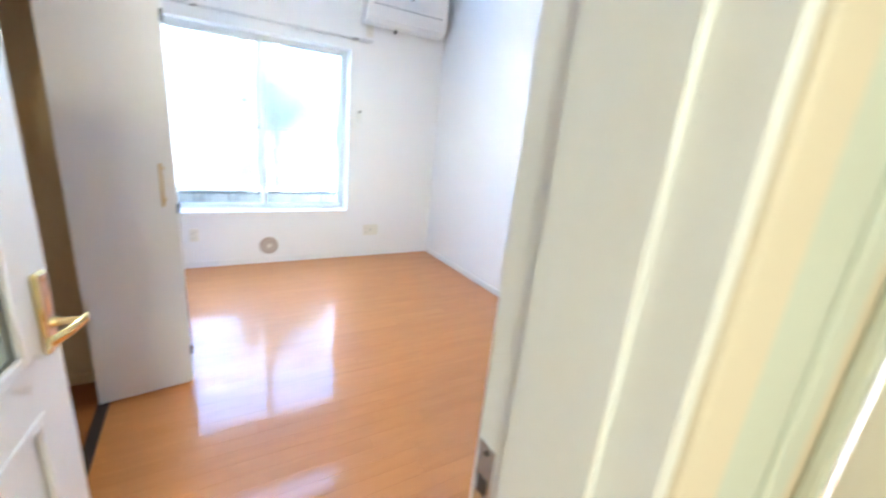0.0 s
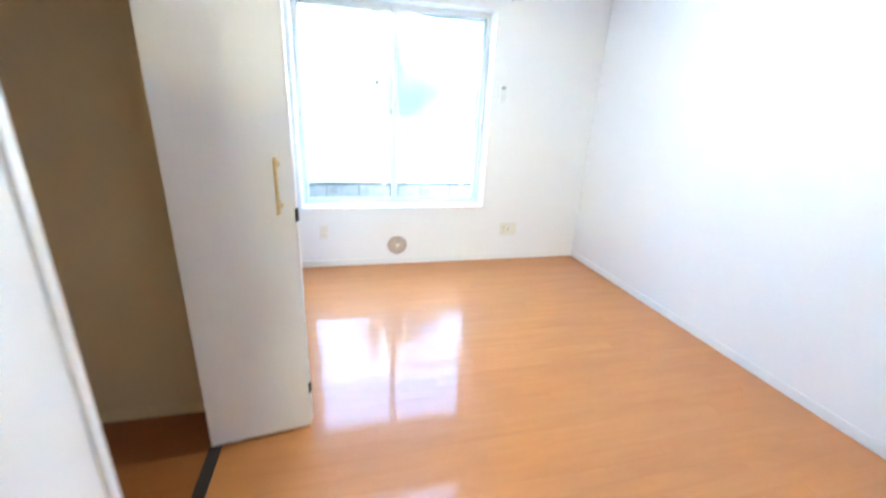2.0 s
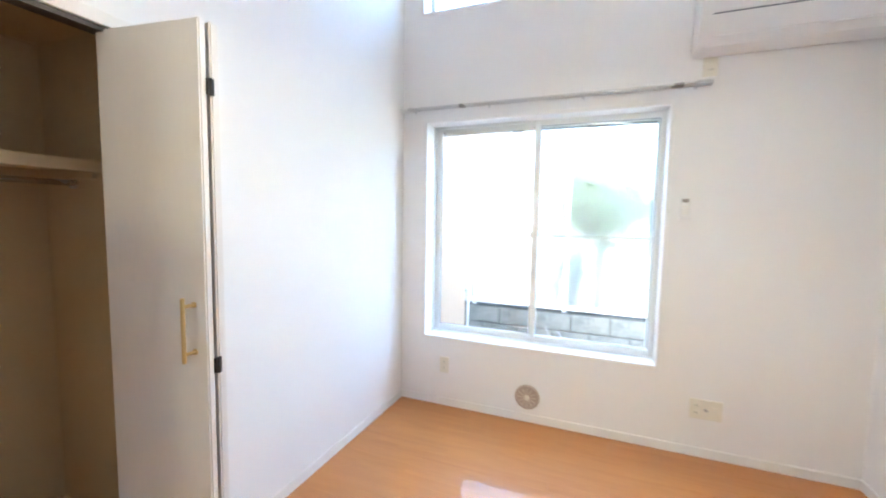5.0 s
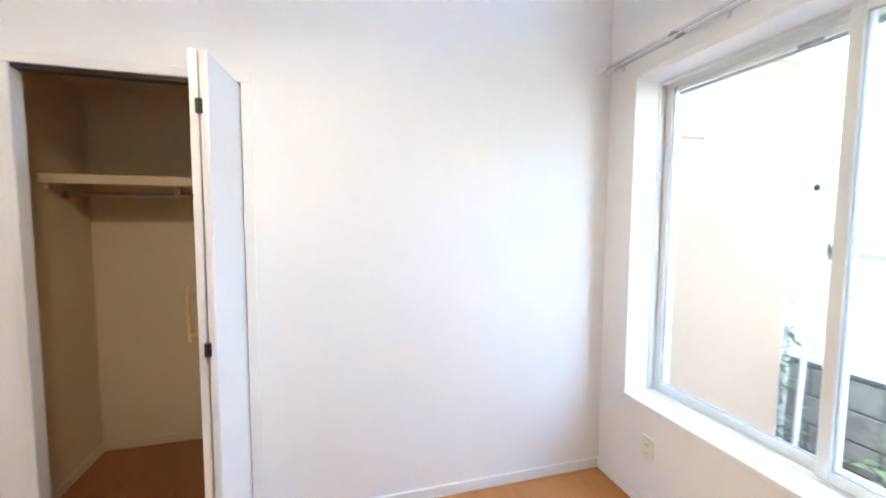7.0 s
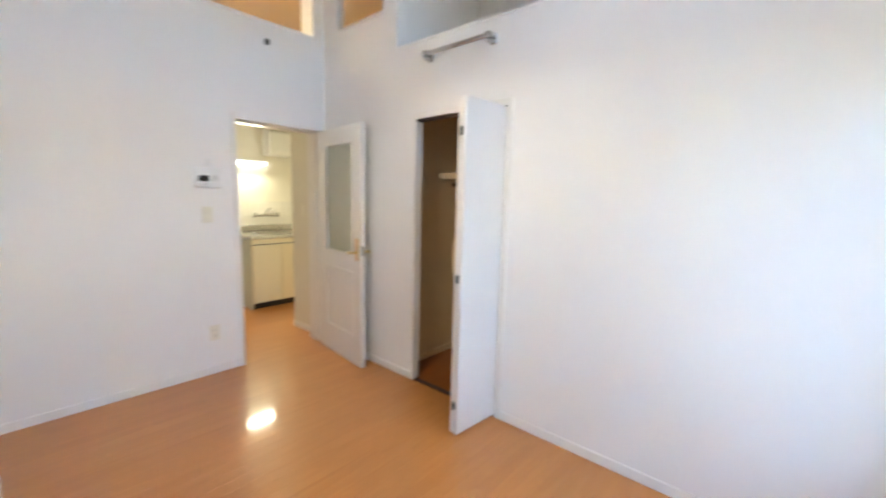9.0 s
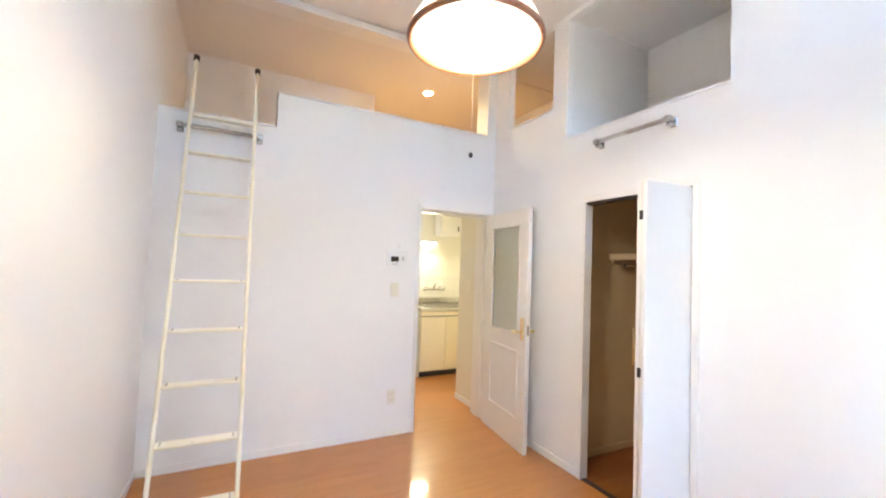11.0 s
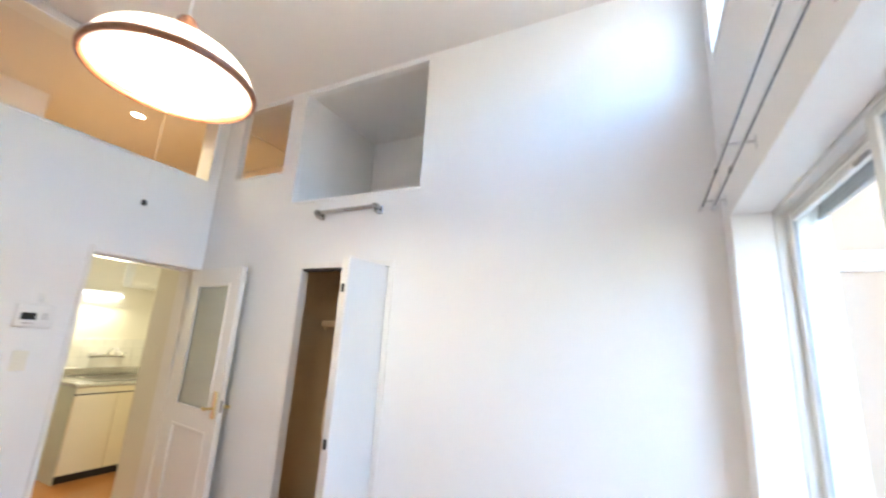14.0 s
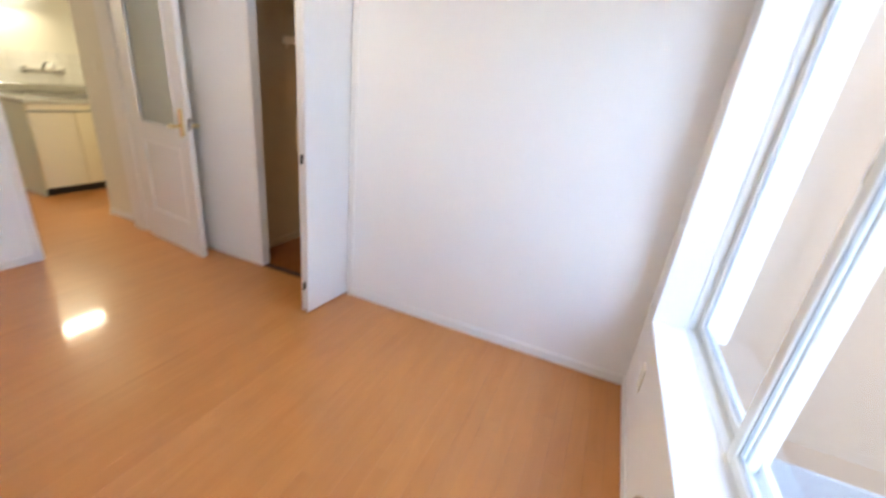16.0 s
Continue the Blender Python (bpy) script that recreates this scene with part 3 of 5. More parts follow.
s = Shape()
s.prism(slab((-0.025, 1.9585), (0.352, 1.925), 0.026, -1), "z", 0.012, CLH - 0.012, 0.004)
s.done("panel", PANEL, closet)
s = Shape()
s.prism(slab((-0.034, 1.818), (0.346, 1.868), 0.026, 1), "z", 0.012, CLH - 0.012, 0.004)
s.done("panel", PANEL, closet)
for z in (0.190, 0.955, 1.78):
    s = Shape()
    s.box(0.345, 0.3545, 1.886, 1.908, z - 0.024, z + 0.024, 0.002)
    s.rod((0.3525, 1.897, z - 0.024), (0.3525, 1.897, z + 0.024), 0.005)
    tagged(s.done("hinge", BLACK, closet), "black plastic hinge")
s = Shape()
hy = 1.861 - 0.034
s.rod((0.300, hy, 0.975), (0.300, hy, 1.168), 0.0062, seg=16)
for z in (1.0, 1.143):
    s.rod((0.300, hy, z), (0.303, 1.8615, z), 0.0055)
    s.rod((0.3028, 1.857, z), (0.3031, 1.8622, z), 0.009)
tagged(s.done("handle", SATIN, closet, smooth=True), "satin gold bar pull")
s = Shape()
s.box(-0.03, -0.02, 1.83, 1.84, CLH - 0.013, CLH - 0.008)
s.done("pivot", BLACK, closet)

shelf = thing("closet_shelf", (-0.92, 1.5, 1.59), "plain beige closet shelf with a front lip", "shelf")
s = Shape()
s.box(-0.928, -0.53, 0.972, 2.068, 1.598, 1.618, 0.001)
s.box(-0.529, -0.505, 0.972, 2.068, 1.575, 1.622, 0.002)
s.box(-0.928, -0.54, 0.972, 0.990, 1.55, 1.597, 0.001)
s.box(-0.928, -0.54, 2.050, 2.068, 1.55, 1.597, 0.001)
s.done("board", CLOSET, shelf)
rail = thing("clothes_rail", (-0.70, 1.5, 1.54), "steel closet clothes rail below the shelf", "clothes rail")
s = Shape()
s.rod((-0.70, 0.985, 1.535), (-0.70, 2.055, 1.535), 0.0125)
s.done("rod", STEEL, rail, smooth=True)
for a, b in ((0.972, 0.986), (2.054, 2.068)):
    s = Shape()
    s.rod((-0.70, a, 1.535), (-0.70, b, 1.535), 0.024)
    s.done("socket", STEEL, rail, smooth=True)
s = Shape()
s.box(-0.71, -0.69, 1.49, 1.51, 1.535, 1.597, 0.002)
s.done("hanger", STEEL, rail)

# ---- main window ----
win = thing("window_1", (0.98, 3.92, WZ0), "two-pane ivory aluminium sliding window, closed", "window", kind="structure")
s = Shape()
c0, c1 = D - 0.008, D + 0.130
for x0, x1 in ((WX0 - 0.022, WX0 + 0.003), (WX1 - 0.003, WX1 + 0.022)):
    s.box(x0, x1, c0, c1, WZ0 - 0.022, WZ1 + 0.022, 0.002)
s.box(WX0 + 0.0035, WX1 - 0.0035, c0, c1, WZ1 - 0.003, WZ1 + 0.022, 0.002)
s.box(WX0 + 0.0035, WX1 - 0.0035, c0 - 0.004, c1, WZ0 - 0.022, WZ0 + 0.003, 0.002)
structure(s, "trim_window", TRIM, "white painted window lining and sill", "trim")
s = Shape()
f0, f1 = D + 0.131, D + 0.236
s.box(WX0 - 0.01, WX0 + 0.009, f0, f1, WZ0 - 0.01, WZ1 + 0.01, 0.002)
s.box(WX1 - 0.005, WX1 + 0.01, f0, f1, WZ0 - 0.01, WZ1 + 0.01, 0.002)
s.box(WX0 + 0.0095, WX1 - 0.0055, f0, f1, WZ1 - 0.017, WZ1 + 0.01, 0.002)
s.box(WX0 + 0.0095, WX1 - 0.0055, f0, f1, WZ0 - 0.01, WZ0 + 0.006, 0.002)
for y in (D + 0.162, D + 0.197, D + 0.224):
    s.box(WX0 + 0.010, WX1 - 0.006, y, y + 0.003, WZ0 + 0.006, WZ0 + 0.016, 0.001)
    s.box(WX0 + 0.010, WX1 - 0.006, y, y + 0.003, WZ1 - 0.028, WZ1 - 0.017, 0.001)
s.done("frame", ALU, win)


def sash(x0, x1, y0, y1, z0, z1, left, right, top, bottom):
    s = Shape()
    s.box(x0, x0 + left, y0, y1, z0, z1, 0.003)
    s.box(x1 - right, x1, y0, y1, z0, z1, 0.003)
    s.box(x0 + left + 0.0004, x1 - right - 0.0004, y0 + 0.002, y1 - 0.002, z1 - top, z1, 0.003)
    s.box(x0 + left + 0.0004, x1 - right - 0.0004, y0 + 0.002, y1 - 0.002, z0, z0 + bottom, 0.003)
    p = s.done("sash", ALU, win)
    s = Shape()
    ym = (y0 + y1) / 2
    s.box(x0 + left - 0.004, x1 - right + 0.004, ym - 0.002, ym + 0.002, z0 + bottom - 0.004, z1 - top + 0.004)
    s.done("pane", GLASS, p)
    s = Shape()
    for a0, a1, b0, b1 in ((x0 + left, x0 + left + 0.004, z0 + bottom, z1 - top), (x1 - right - 0.004, x1 - right, z0 + bottom, z1 - top), (x0 + left, x1 - right, z0 + bottom, z0 + bottom + 0.004), (x0 + left, x1 - right, z1 - top - 0.004, z1 - top)):
        s.box(a0, a1, ym - 0.005, ym + 0.005, b0, b1)
    s.done("gasket", SEAL, p)
    return p


SZ0, SZ1 = WZ0 + 0.012, WZ1 - 0.012
sash(0.954, WX1 - 0.006, D + 0.1325, D + 0.160, SZ0, SZ1, 0.042, 0.030, 0.027, 0.040)
sash(WX0 + 0.010, 0.996, D + 0.167, D + 0.195, SZ0, SZ1, 0.040, 0.044, 0.027, 0.040)
s = Shape()
x0, x1, y0, y1 = 0.955, WX1 - 0.020, D + 0.203, D + 0.219
for a0, a1, b0, b1 in ((x0, x0 + 0.026, SZ0, SZ1), (x1 - 0.026, x1, SZ0, SZ1), (x0 + 0.0265, x1 - 0.0265, SZ1 - 0.026, SZ1), (x0 + 0.0265, x1 - 0.0265, SZ0, SZ0 + 0.03), (x0 + 0.0265, x1 - 0.0265, 1.285, 1.308)):
    s.box(a0, a1, y0, y1, b0, b1, 0.002)
tagged(s.done("screen_frame", ALU, win), "slim insect-screen frame with a middle rail")
s = Shape()
s.box(1.706, 1.738, D + 0.2195, D + 0.2245, 1.18, 1.55, 0.002)
for k in range(7):
    s.box(1.712, 1.732, D + 0.2165, D + 0.2194, 1.36 + 0.022 * k, 1.37 + 0.022 * k, 0.001)
tagged(s.done("screen_pull", PALEBLUE, win), "pale blue-grey plastic screen pull")
s = Shape()
s.box(0.936, 0.9535, D + 0.1445, D + 0.159, 1.280, 1.322, 0.003)
s.prism([(0.936, 1.295), (0.948, 1.295), (0.946, 1.337), (0.938, 1.337)], "y", D + 0.1385, D + 0.1445, 0.001)
tagged(s.done("catch", GREYP, win), "small dark crescent catch")
s = Shape()
s.box(0.27, 0.94, D + 0.170, D + 0.188, SZ1 - 0.052, SZ1 - 0.028, 0.002)
for k in range(14):
    x = 0.34 + k * 0.036
    s.box(x, x + 0.022, D + 0.1675, D + 0.1705, SZ1 - 0.048, SZ1 - 0.034, 0.001)
s.done("vent_flap", ALU, win)
s = Shape()
s.box(0.79, 0.87, D + 0.1612, D + 0.1700, SZ1 - 0.060, SZ1 - 0.048, 0.002)
s.done("vent_lever", GREYP, win)
s = Shape()
s.rod((0.838, D + 0.235, 1.545), (0.850, D + 0.235, WZ1 - 0.016), 0.0016, seg=6)
s.done("vent_cord", RUBBER, win)
s = Shape()
s.lathe([(0.0, -0.014), (0.008, -0.013), (0.011, -0.004), (0.011, 0.006), (0.006, 0.013), (0.0, 0.014)], (0.838, D + 0.235, 1.532), seg=16)
tagged(s.done("cord_knob", TRACK, win, smooth=True), "small grey pull-cord knob")

# roller shutter outside the window: side guides and ribbed head box
sh_ = thing("roller_shutter", (0.98, D + 0.28, WZ1), "rolled-up pale aluminium window shutter with side guides", "shutter")
for x0, x1 in ((0.112, 0.178), (WX1 + 0.004, WX1 + 0.070)):
    s = Shape()
    s.box(x0, x1, D + 0.238, D + 0.300, WZ0 - 0.04, WZ1 + 0.02, 0.003)
    s.box(x0 + 0.012, x1 - 0.012, D + 0.3005, D + 0.306, WZ0 - 0.04, WZ1 + 0.02, 0.002)
    s.done("guide", ALU, sh_)
s = Shape()
s.box(0.112, WX1 + 0.076, D + 0.238, D + 0.330, WZ1 + 0.021, WZ1 + 0.27, 0.006)
s.done("box", ALU, sh_)
for k in range(3):
    s = Shape()
    s.box(0.186, WX1 + 0.002, D + 0.264 + 0.006 * k, D + 0.282 + 0.006 * k, WZ1 - 0.046 + 0.023 * k, WZ1 - 0.026 + 0.023 * k, 0.003)
    tagged(s.done("slat", SLAT, sh_), "grey shutter slat")

# ---- high window ----
hw = thing("window_2", (0.98, 3.92, VZ0), "high ivory aluminium sliding window near the ceiling", "window", kind="structure")
s = Shape()
for x0, x1 in ((VX0 - 0.018, VX0 + 0.003), (VX1 - 0.003, VX1 + 0.018)):
    s.box(x0, x1, D - 0.006, D + 0.138, VZ0 - 0.018, VZ1 + 0.018, 0.002)
s.box(VX0 + 0.0035, VX1 - 0.0035, D - 0.006, D + 0.138, VZ1 - 0.003, VZ1 + 0.018, 0.002)
s.box(VX0 + 0.0035, VX1 - 0.0035, D - 0.008, D + 0.138, VZ0 - 0.018, VZ0 + 0.003, 0.002)
structure(s, "trim_window_high", TRIM, "white painted lining of the high window", "trim")
s = Shape()
xm = (VX0 + VX1) / 2
for a0, a1, b0, b1 in ((VX0 - 0.01, VX0 + 0.03, VZ0 - 0.01, VZ1 + 0.01), (VX1 - 0.03, VX1 + 0.01, VZ0 - 0.01, VZ1 + 0.01), (VX0 + 0.031, VX1 - 0.031, VZ1 - 0.03, VZ1 + 0.01), (VX0 + 0.031, VX1 - 0.031, VZ0 - 0.01, VZ0 + 0.03), (xm - 0.03, xm + 0.03, VZ0 + 0.031, VZ1 - 0.031)):
    s.box(a0, a1, D + 0.139, D + 0.215, b0, b1, 0.003)
s.done("frame", ALU, hw)
for a0, a1 in ((VX0 + 0.028, xm - 0.028), (xm + 0.028, VX1 - 0.028)):
    s = Shape()
    s.box(a0, a1, D + 0.178, D + 0.182, VZ0 + 0.028, VZ1 - 0.028)
    s.done("pane", GLASS, hw)

# ---- curtain rails ----
cr = thing("curtain_rail", (1.0, D, 2.19), "double grey metal curtain rail on brackets over the window", "curtain rail")
for y in (D - 0.040, D - 0.085):
    s = Shape()
    s.box(0.075, 1.895, y - 0.005, y + 0.005, 2.182, 2.192, 0.0015)
    s.box(0.075, 1.895, y - 0.005, y - 0.003, 2.179, 2.1818)
    s.box(0.075, 1.895, y + 0.003, y + 0.005, 2.179, 2.1818)
    s.done("rail", RAILM, cr)
    s = Shape()
    s.box(0.076, 1.894, y - 0.0029, y + 0.0029, 2.1802, 2.1819)
    tagged(s.done("slot", RUBBER, cr), "dark runner slot")
    for x0, x1 in ((0.012, 0.0745), (1.8955, 1.950)):
        s = Shape()
        s.box(x0, x1, y - 0.006, y + 0.006, 2.176, 2.195, 0.002)
        s.done("rail_end", WHITEP if x0 < 1 else RAILM, cr)
for x in (0.10, 0.66, 1.27, 1.88):
    s = Shape()
    s.prism([(D, 2.172), (D, 2.215), (D - 0.003, 2.215), (D - 0.003, 2.1985), (D - 0.092, 2.1985), (D - 0.092, 2.1945), (D - 0.003, 2.1945), (D - 0.003, 2.172)], "x", x - 0.008, x + 0.008)
    s.done("bracket", RAILM, cr)

# ---- air conditioner ----
ac = thing("air_conditioner", (2.24, D, 2.33), "white wall-mounted split air conditioner, closed louvre", "air conditioner")
s = Shape()
AZ, AX = 0.022, 0.045   # the unit sits a little higher and further along
prof = [(D, 2.318), (D, 2.680), (D - 0.165, 2.680), (D - 0.195, 2.665), (D - 0.205, 2.62), (D - 0.205, 2.455), (D - 0.195, 2.385), (D - 0.165, 2.345), (D - 0.12, 2.320)]
prof = [(y, z + AZ) for y, z in prof]
s.prism(prof, "x", 1.85, 2.645 + AX, 0.008)
s.done("body", WHITEP, ac, smooth=True)
s = Shape()
s.box(1.90, 2.585 + AX, D - 0.2085, D - 0.19, 2.476 + AZ, 2.672 + AZ, 0.004)
s.done("front_panel", WHITEP, ac)
s = Shape()
s.box(1.905, 2.58 + AX, D - 0.2070, D - 0.195, 2.465 + AZ, 2.4715 + AZ)
s.done("slot", RUBBER, ac)
s = Shape()
s.box(1.90, 2.585 + AX, D - 0.192, D - 0.13, 2.340 + AZ, 2.354 + AZ, 0.004, turn=Matrix.Rotation(radians(-38), 4, "X"), at=(2.2, D - 0.16, 2.347 + AZ))
s.done("louvre", WHITEP, ac)
s = Shape()
s.rod((2.345, D - 0.2105, 2.672), (2.345, D - 0.2080, 2.672), 0.013, seg=20)
tagged(s.done("sensor", BLACK, ac), "round black sensor window")
s = Shape()
s.box(2.276, 2.298, D - 0.2098, D - 0.2082, 2.580, 2.604, 0.001)
tagged(s.done("mark", GREYP, ac), "small grey printed mark")
s = Shape()
s.tube([(2.66, D - 0.07, 2.42), (2.69, D - 0.07, 2.42), (2.71, D - 0.068, 2.44), (2.715, D - 0.066, 2.48), (2.715, D - 0.06, 2.62), (2.71, D - 0.03, 2.66), (2.71, D + 0.001, 2.665)], 0.032)
tagged(s.done("pipe", WHITEP, ac, smooth=True), "white wrapped refrigerant pipe")


# ---- plates on the walls ----
def plate(name, base, label, cat, w, h, wall, kinds, group=""):
    """A wall plate with its switches or sockets. wall 'n' faces -y, 's' faces +y, 'w' faces +x."""
    t = thing(name, base, label, cat, group)
    sh = Shape()
    sh.box(-w / 2, w / 2, -0.008, 0, -h / 2, h / 2, 0.003, 2)
    sh.done("plate", IVORY, t, local=True)
    for k, (dx, dz, pw, ph, kind) in enumerate(kinds):
        sh = Shape()
        if kind == "rocker":
            sh.box(dx - pw / 2, dx + pw / 2, -0.0115, -0.0075, dz - ph / 2, dz + ph / 2, 0.0015)
            sh.done("rocker", IVORY, t, local=True)
        elif kind == "socket":
            sh.box(dx - pw / 2, dx + pw / 2, -0.0105, -0.0075, dz - ph / 2, dz + ph / 2, 0.0012)
            sh.done("socket", IVORY, t, local=True)
            sh = Shape()
            for q in (-0.006, 0.006):
                sh.box(dx + q - 0.001, dx + q + 0.001, -0.0108, -0.0100, dz - 0.006, dz + 0.006)
            sh.done("slot", BLACK, t, local=True)
        else:
            sh.lathe([(0.0, 0.0), (0.009, 0.0), (0.009, 0.004), (0.005, 0.006), (0.0, 0.006)], (dx, -0.007, dz), seg=16, axis="y")
            sh.done("jack", GREYP, t, local=True)
    t.rotation_euler[2] = {"n": 0.0, "s": math.pi, "w": math.pi / 2, "e": -math.pi / 2}[wall]
    return t


plate("wall_socket", (0.362, D, 0.312), "single ivory wall socket below the window", "socket", 0.072, 0.120, "n", [(0, 0.022, 0.03, 0.03, "socket"), (0, -0.022, 0.03, 0.03, "socket")], "wall sockets")
plate("wall_socket", (2.040, D, 0.297), "wide ivory plate with socket and aerial jack", "socket", 0.168, 0.120, "n", [(-0.05, 0.022, 0.03, 0.03, "socket"), (-0.05, -0.022, 0.03, 0.03, "socket"), (0.0, 0.0, 0.02, 0.02, "jack"), (0.052, 0.0, 0.03, 0.045, "rocker")], "wall sockets")
plate("wall_socket", (1.945, D, 2.295), "ivory socket for the air conditioner", "socket", 0.072, 0.120, "n", [(0, 0.026, 0.036, 0.03, "rocker"), (0, -0.022, 0.03, 0.03, "socket")], "wall sockets")
plate("light_switch", (1.005, 0.0, 1.247), "double ivory light switch on white wall", "switch", 0.072, 0.120, "s", [(0, 0.023, 0.036, 0.038, "rocker"), (0, -0.023, 0.036, 0.038, "rocker")], "light switches")
plate("wall_socket", (0.997, 0.0, 0.328), "single ivory wall socket near the doorway", "socket", 0.072, 0.120, "s", [(0, 0.022, 0.03, 0.03, "socket"), (0, -0.022, 0.03, 0.03, "socket")], "wall sockets")
plate("light_switch", (-0.02, -0.466, 1.255), "single ivory light switch on cream kitchen wall", "switch", 0.072, 0.120, "w", [(0, 0.0, 0.036, 0.06, "rocker")], "light switches")

vent = thing("wall_vent", (0.985, D, 0.178), "round brownish plastic ventilation cover low on wall", "vent")
s = Shape()
s.lathe([(0.0, 0.0), (0.086, 0.0), (0.086, 0.010), (0.080, 0.018), (0.066, 0.020), (0.064, 0.012), (0.0, 0.012)], (0.985, D, 0.178), seg=40, axis="y")
s.done("rim", VENTM, vent, smooth=True)
s = Shape()
s.lathe([(0.0, 0.0), (0.018, 0.0), (0.018, 0.012), (0.010, 0.017), (0.0, 0.017)], (0.985, D - 0.011, 0.178), seg=24, axis="y")
s.done("knob", IVORY, vent, smooth=True)
s = Shape()
for k in range(12):
    s.box(0.985 + 0.022, 0.985 + 0.062, D - 0.019, D - 0.0115, 0.174, 0.182, 0.001, turn=Matrix.Rotation(2 * math.pi * k / 12, 4, "Y"), at=(0.985, D, 0.178))
tagged(s.done("ribs", RIBM, vent), kind="stuff")

rem = thing("remote_control", (1.862, D, 1.49), "white air-conditioner remote in its wall holder", "remote control")
s = Shape()
s.box(1.836, 1.888, D - 0.026, D - 0.004, 1.435, 1.555, 0.006, 3)
s.done("case", WHITEP, rem, smooth=True)
s = Shape()
s.box(1.845, 1.879, D - 0.0275, D - 0.0255, 1.526, 1.546, 0.001)
s.done("display", GREYP, rem)
for r in range(4):
    for c in range(2):
        s = Shape()
        s.box(1.845 + c * 0.019, 1.858 + c * 0.019, D - 0.0275, D - 0.0255, 1.500 - r * 0.014, 1.506 - r * 0.014)
        s.done("button", IVORY, rem)
s = Shape()
s.box(1.830, 1.894, D - 0.0035, D, 1.425, 1.50, 0.001)
s.box(1.830, 1.835, D - 0.030, D - 0.0036, 1.425, 1.455, 0.001)
s.box(1.889, 1.894, D - 0.030, D - 0.0036, 1.425, 1.455, 0.001)
s.box(1.8355, 1.8885, D - 0.030, D - 0.0036, 1.425, 1.432, 0.001)
s.done("holder", WHITEP, rem)

ic = thing("intercom", (0.985, 0.0, 1.52), "white video intercom with small dark screen", "intercom")
s = Shape()
s.box(0.906, 1.086, 0.0, 0.028, 1.450, 1.588, 0.005, 3)
s.done("case", WHITEP, ic, smooth=True)
s = Shape()
s.box(0.990, 1.061, 0.0275, 0.0295, 1.493, 1.537, 0.001)
s.done("display", SCREENM, ic)
for k in range(3):
    s = Shape()
    s.box(0.997 + k * 0.02, 1.009 + k * 0.02, 0.0275, 0.0300, 1.470, 1.477, 0.001)
    s.done("button", GREYP, ic)
s = Shape()
for k in range(5):
    s.box(0.935, 0.965, 0.0275, 0.0288, 1.50 + k * 0.008, 1.503 + k * 0.008)
tagged(s.done("speaker_slots", GREYP, ic), kind="stuff")
hk = thing("wall_hook", (0.985, 0.0, 1.637), "small clear plastic hook on the wall", "hook")
s = Shape()
s.box(0.970, 1.000, 0.0, 0.006, 1.608, 1.662, 0.003, 2)
s.tube([(0.985, 0.004, 1.622), (0.985, 0.02, 1.616), (0.985, 0.026, 1.624), (0.985, 0.028, 1.637)], 0.005)
s.done("body", WHITEP, hk)


# ---- steel bars ----
def steel_bar(name, a, b, out, label):
    """A steel bar held off a wall by two brackets; out points away from the wall."""
    a, b, out = Vector(a), Vector(b), Vector(out)
    t = thing(name, (a + b) / 2 - out, label, "rail")
    sh = Shape()
    sh.rod(a, b, 0.0145, seg=20)
    sh.done("bar", STEEL, t, smooth=True)
    d = (b - a).normalized()
    for p in (a + d * 0.02, b - d * 0.02):
        sh = Shape()
        hx_, hy_ = (0.020, 0.018) if abs(d.y) > 0.5 else (0.018, 0.020)
        sh.box(p.x - hx_, p.x + hx_, p.y - hy_, p.y + hy_, p.z - 0.018, p.z + 0.018, 0.004, 2)
        sh.rod(p, p - out * 0.99, 0.011)
        w_ = p - out
        if abs(d.y) > 0.5:
            sh.box(w_.x, w_.x + 0.008, w_.y - 0.022, w_.y + 0.022, w_.z - 0.040, w_.z + 0.022, 0.003)
            sh.box(w_.x + 0.0085, p.x, w_.y - 0.016, w_.y + 0.016, p.z - 0.036, p.z - 0.0185, 0.003)
        else:
            sh.box(w_.x - 0.022, w_.x + 0.022, w_.y, w_.y + 0.008, w_.z - 0.040, w_.z + 0.022, 0.003)
            sh.box(w_.x - 0.016, w_.x + 0.016, w_.y + 0.0085, p.y, p.z - 0.036, p.z - 0.0185, 0.003)
        sh.done("bracket", STEEL, t, smooth=True)
    return t


steel_bar("ladder_bar", (2.115, 0.055, 2.372), (2.655, 0.055, 2.372), (0, 0.055, 0), "steel ladder bar fixed below the loft edge")
steel_bar("hanging_bar", (0.055, 1.305, 2.374), (0.055, 1.862, 2.374), (0.055, 0, 0), "steel hanging bar below the alcove")

# ---- ladder ----
lad = thing("loft_ladder", (2.37, 0.9, 0.0), "cream enamelled steel loft ladder leaning on its bar", "ladder")


def on_ladder(z):
    return 0.893 - (z - 0.16) * 0.3549


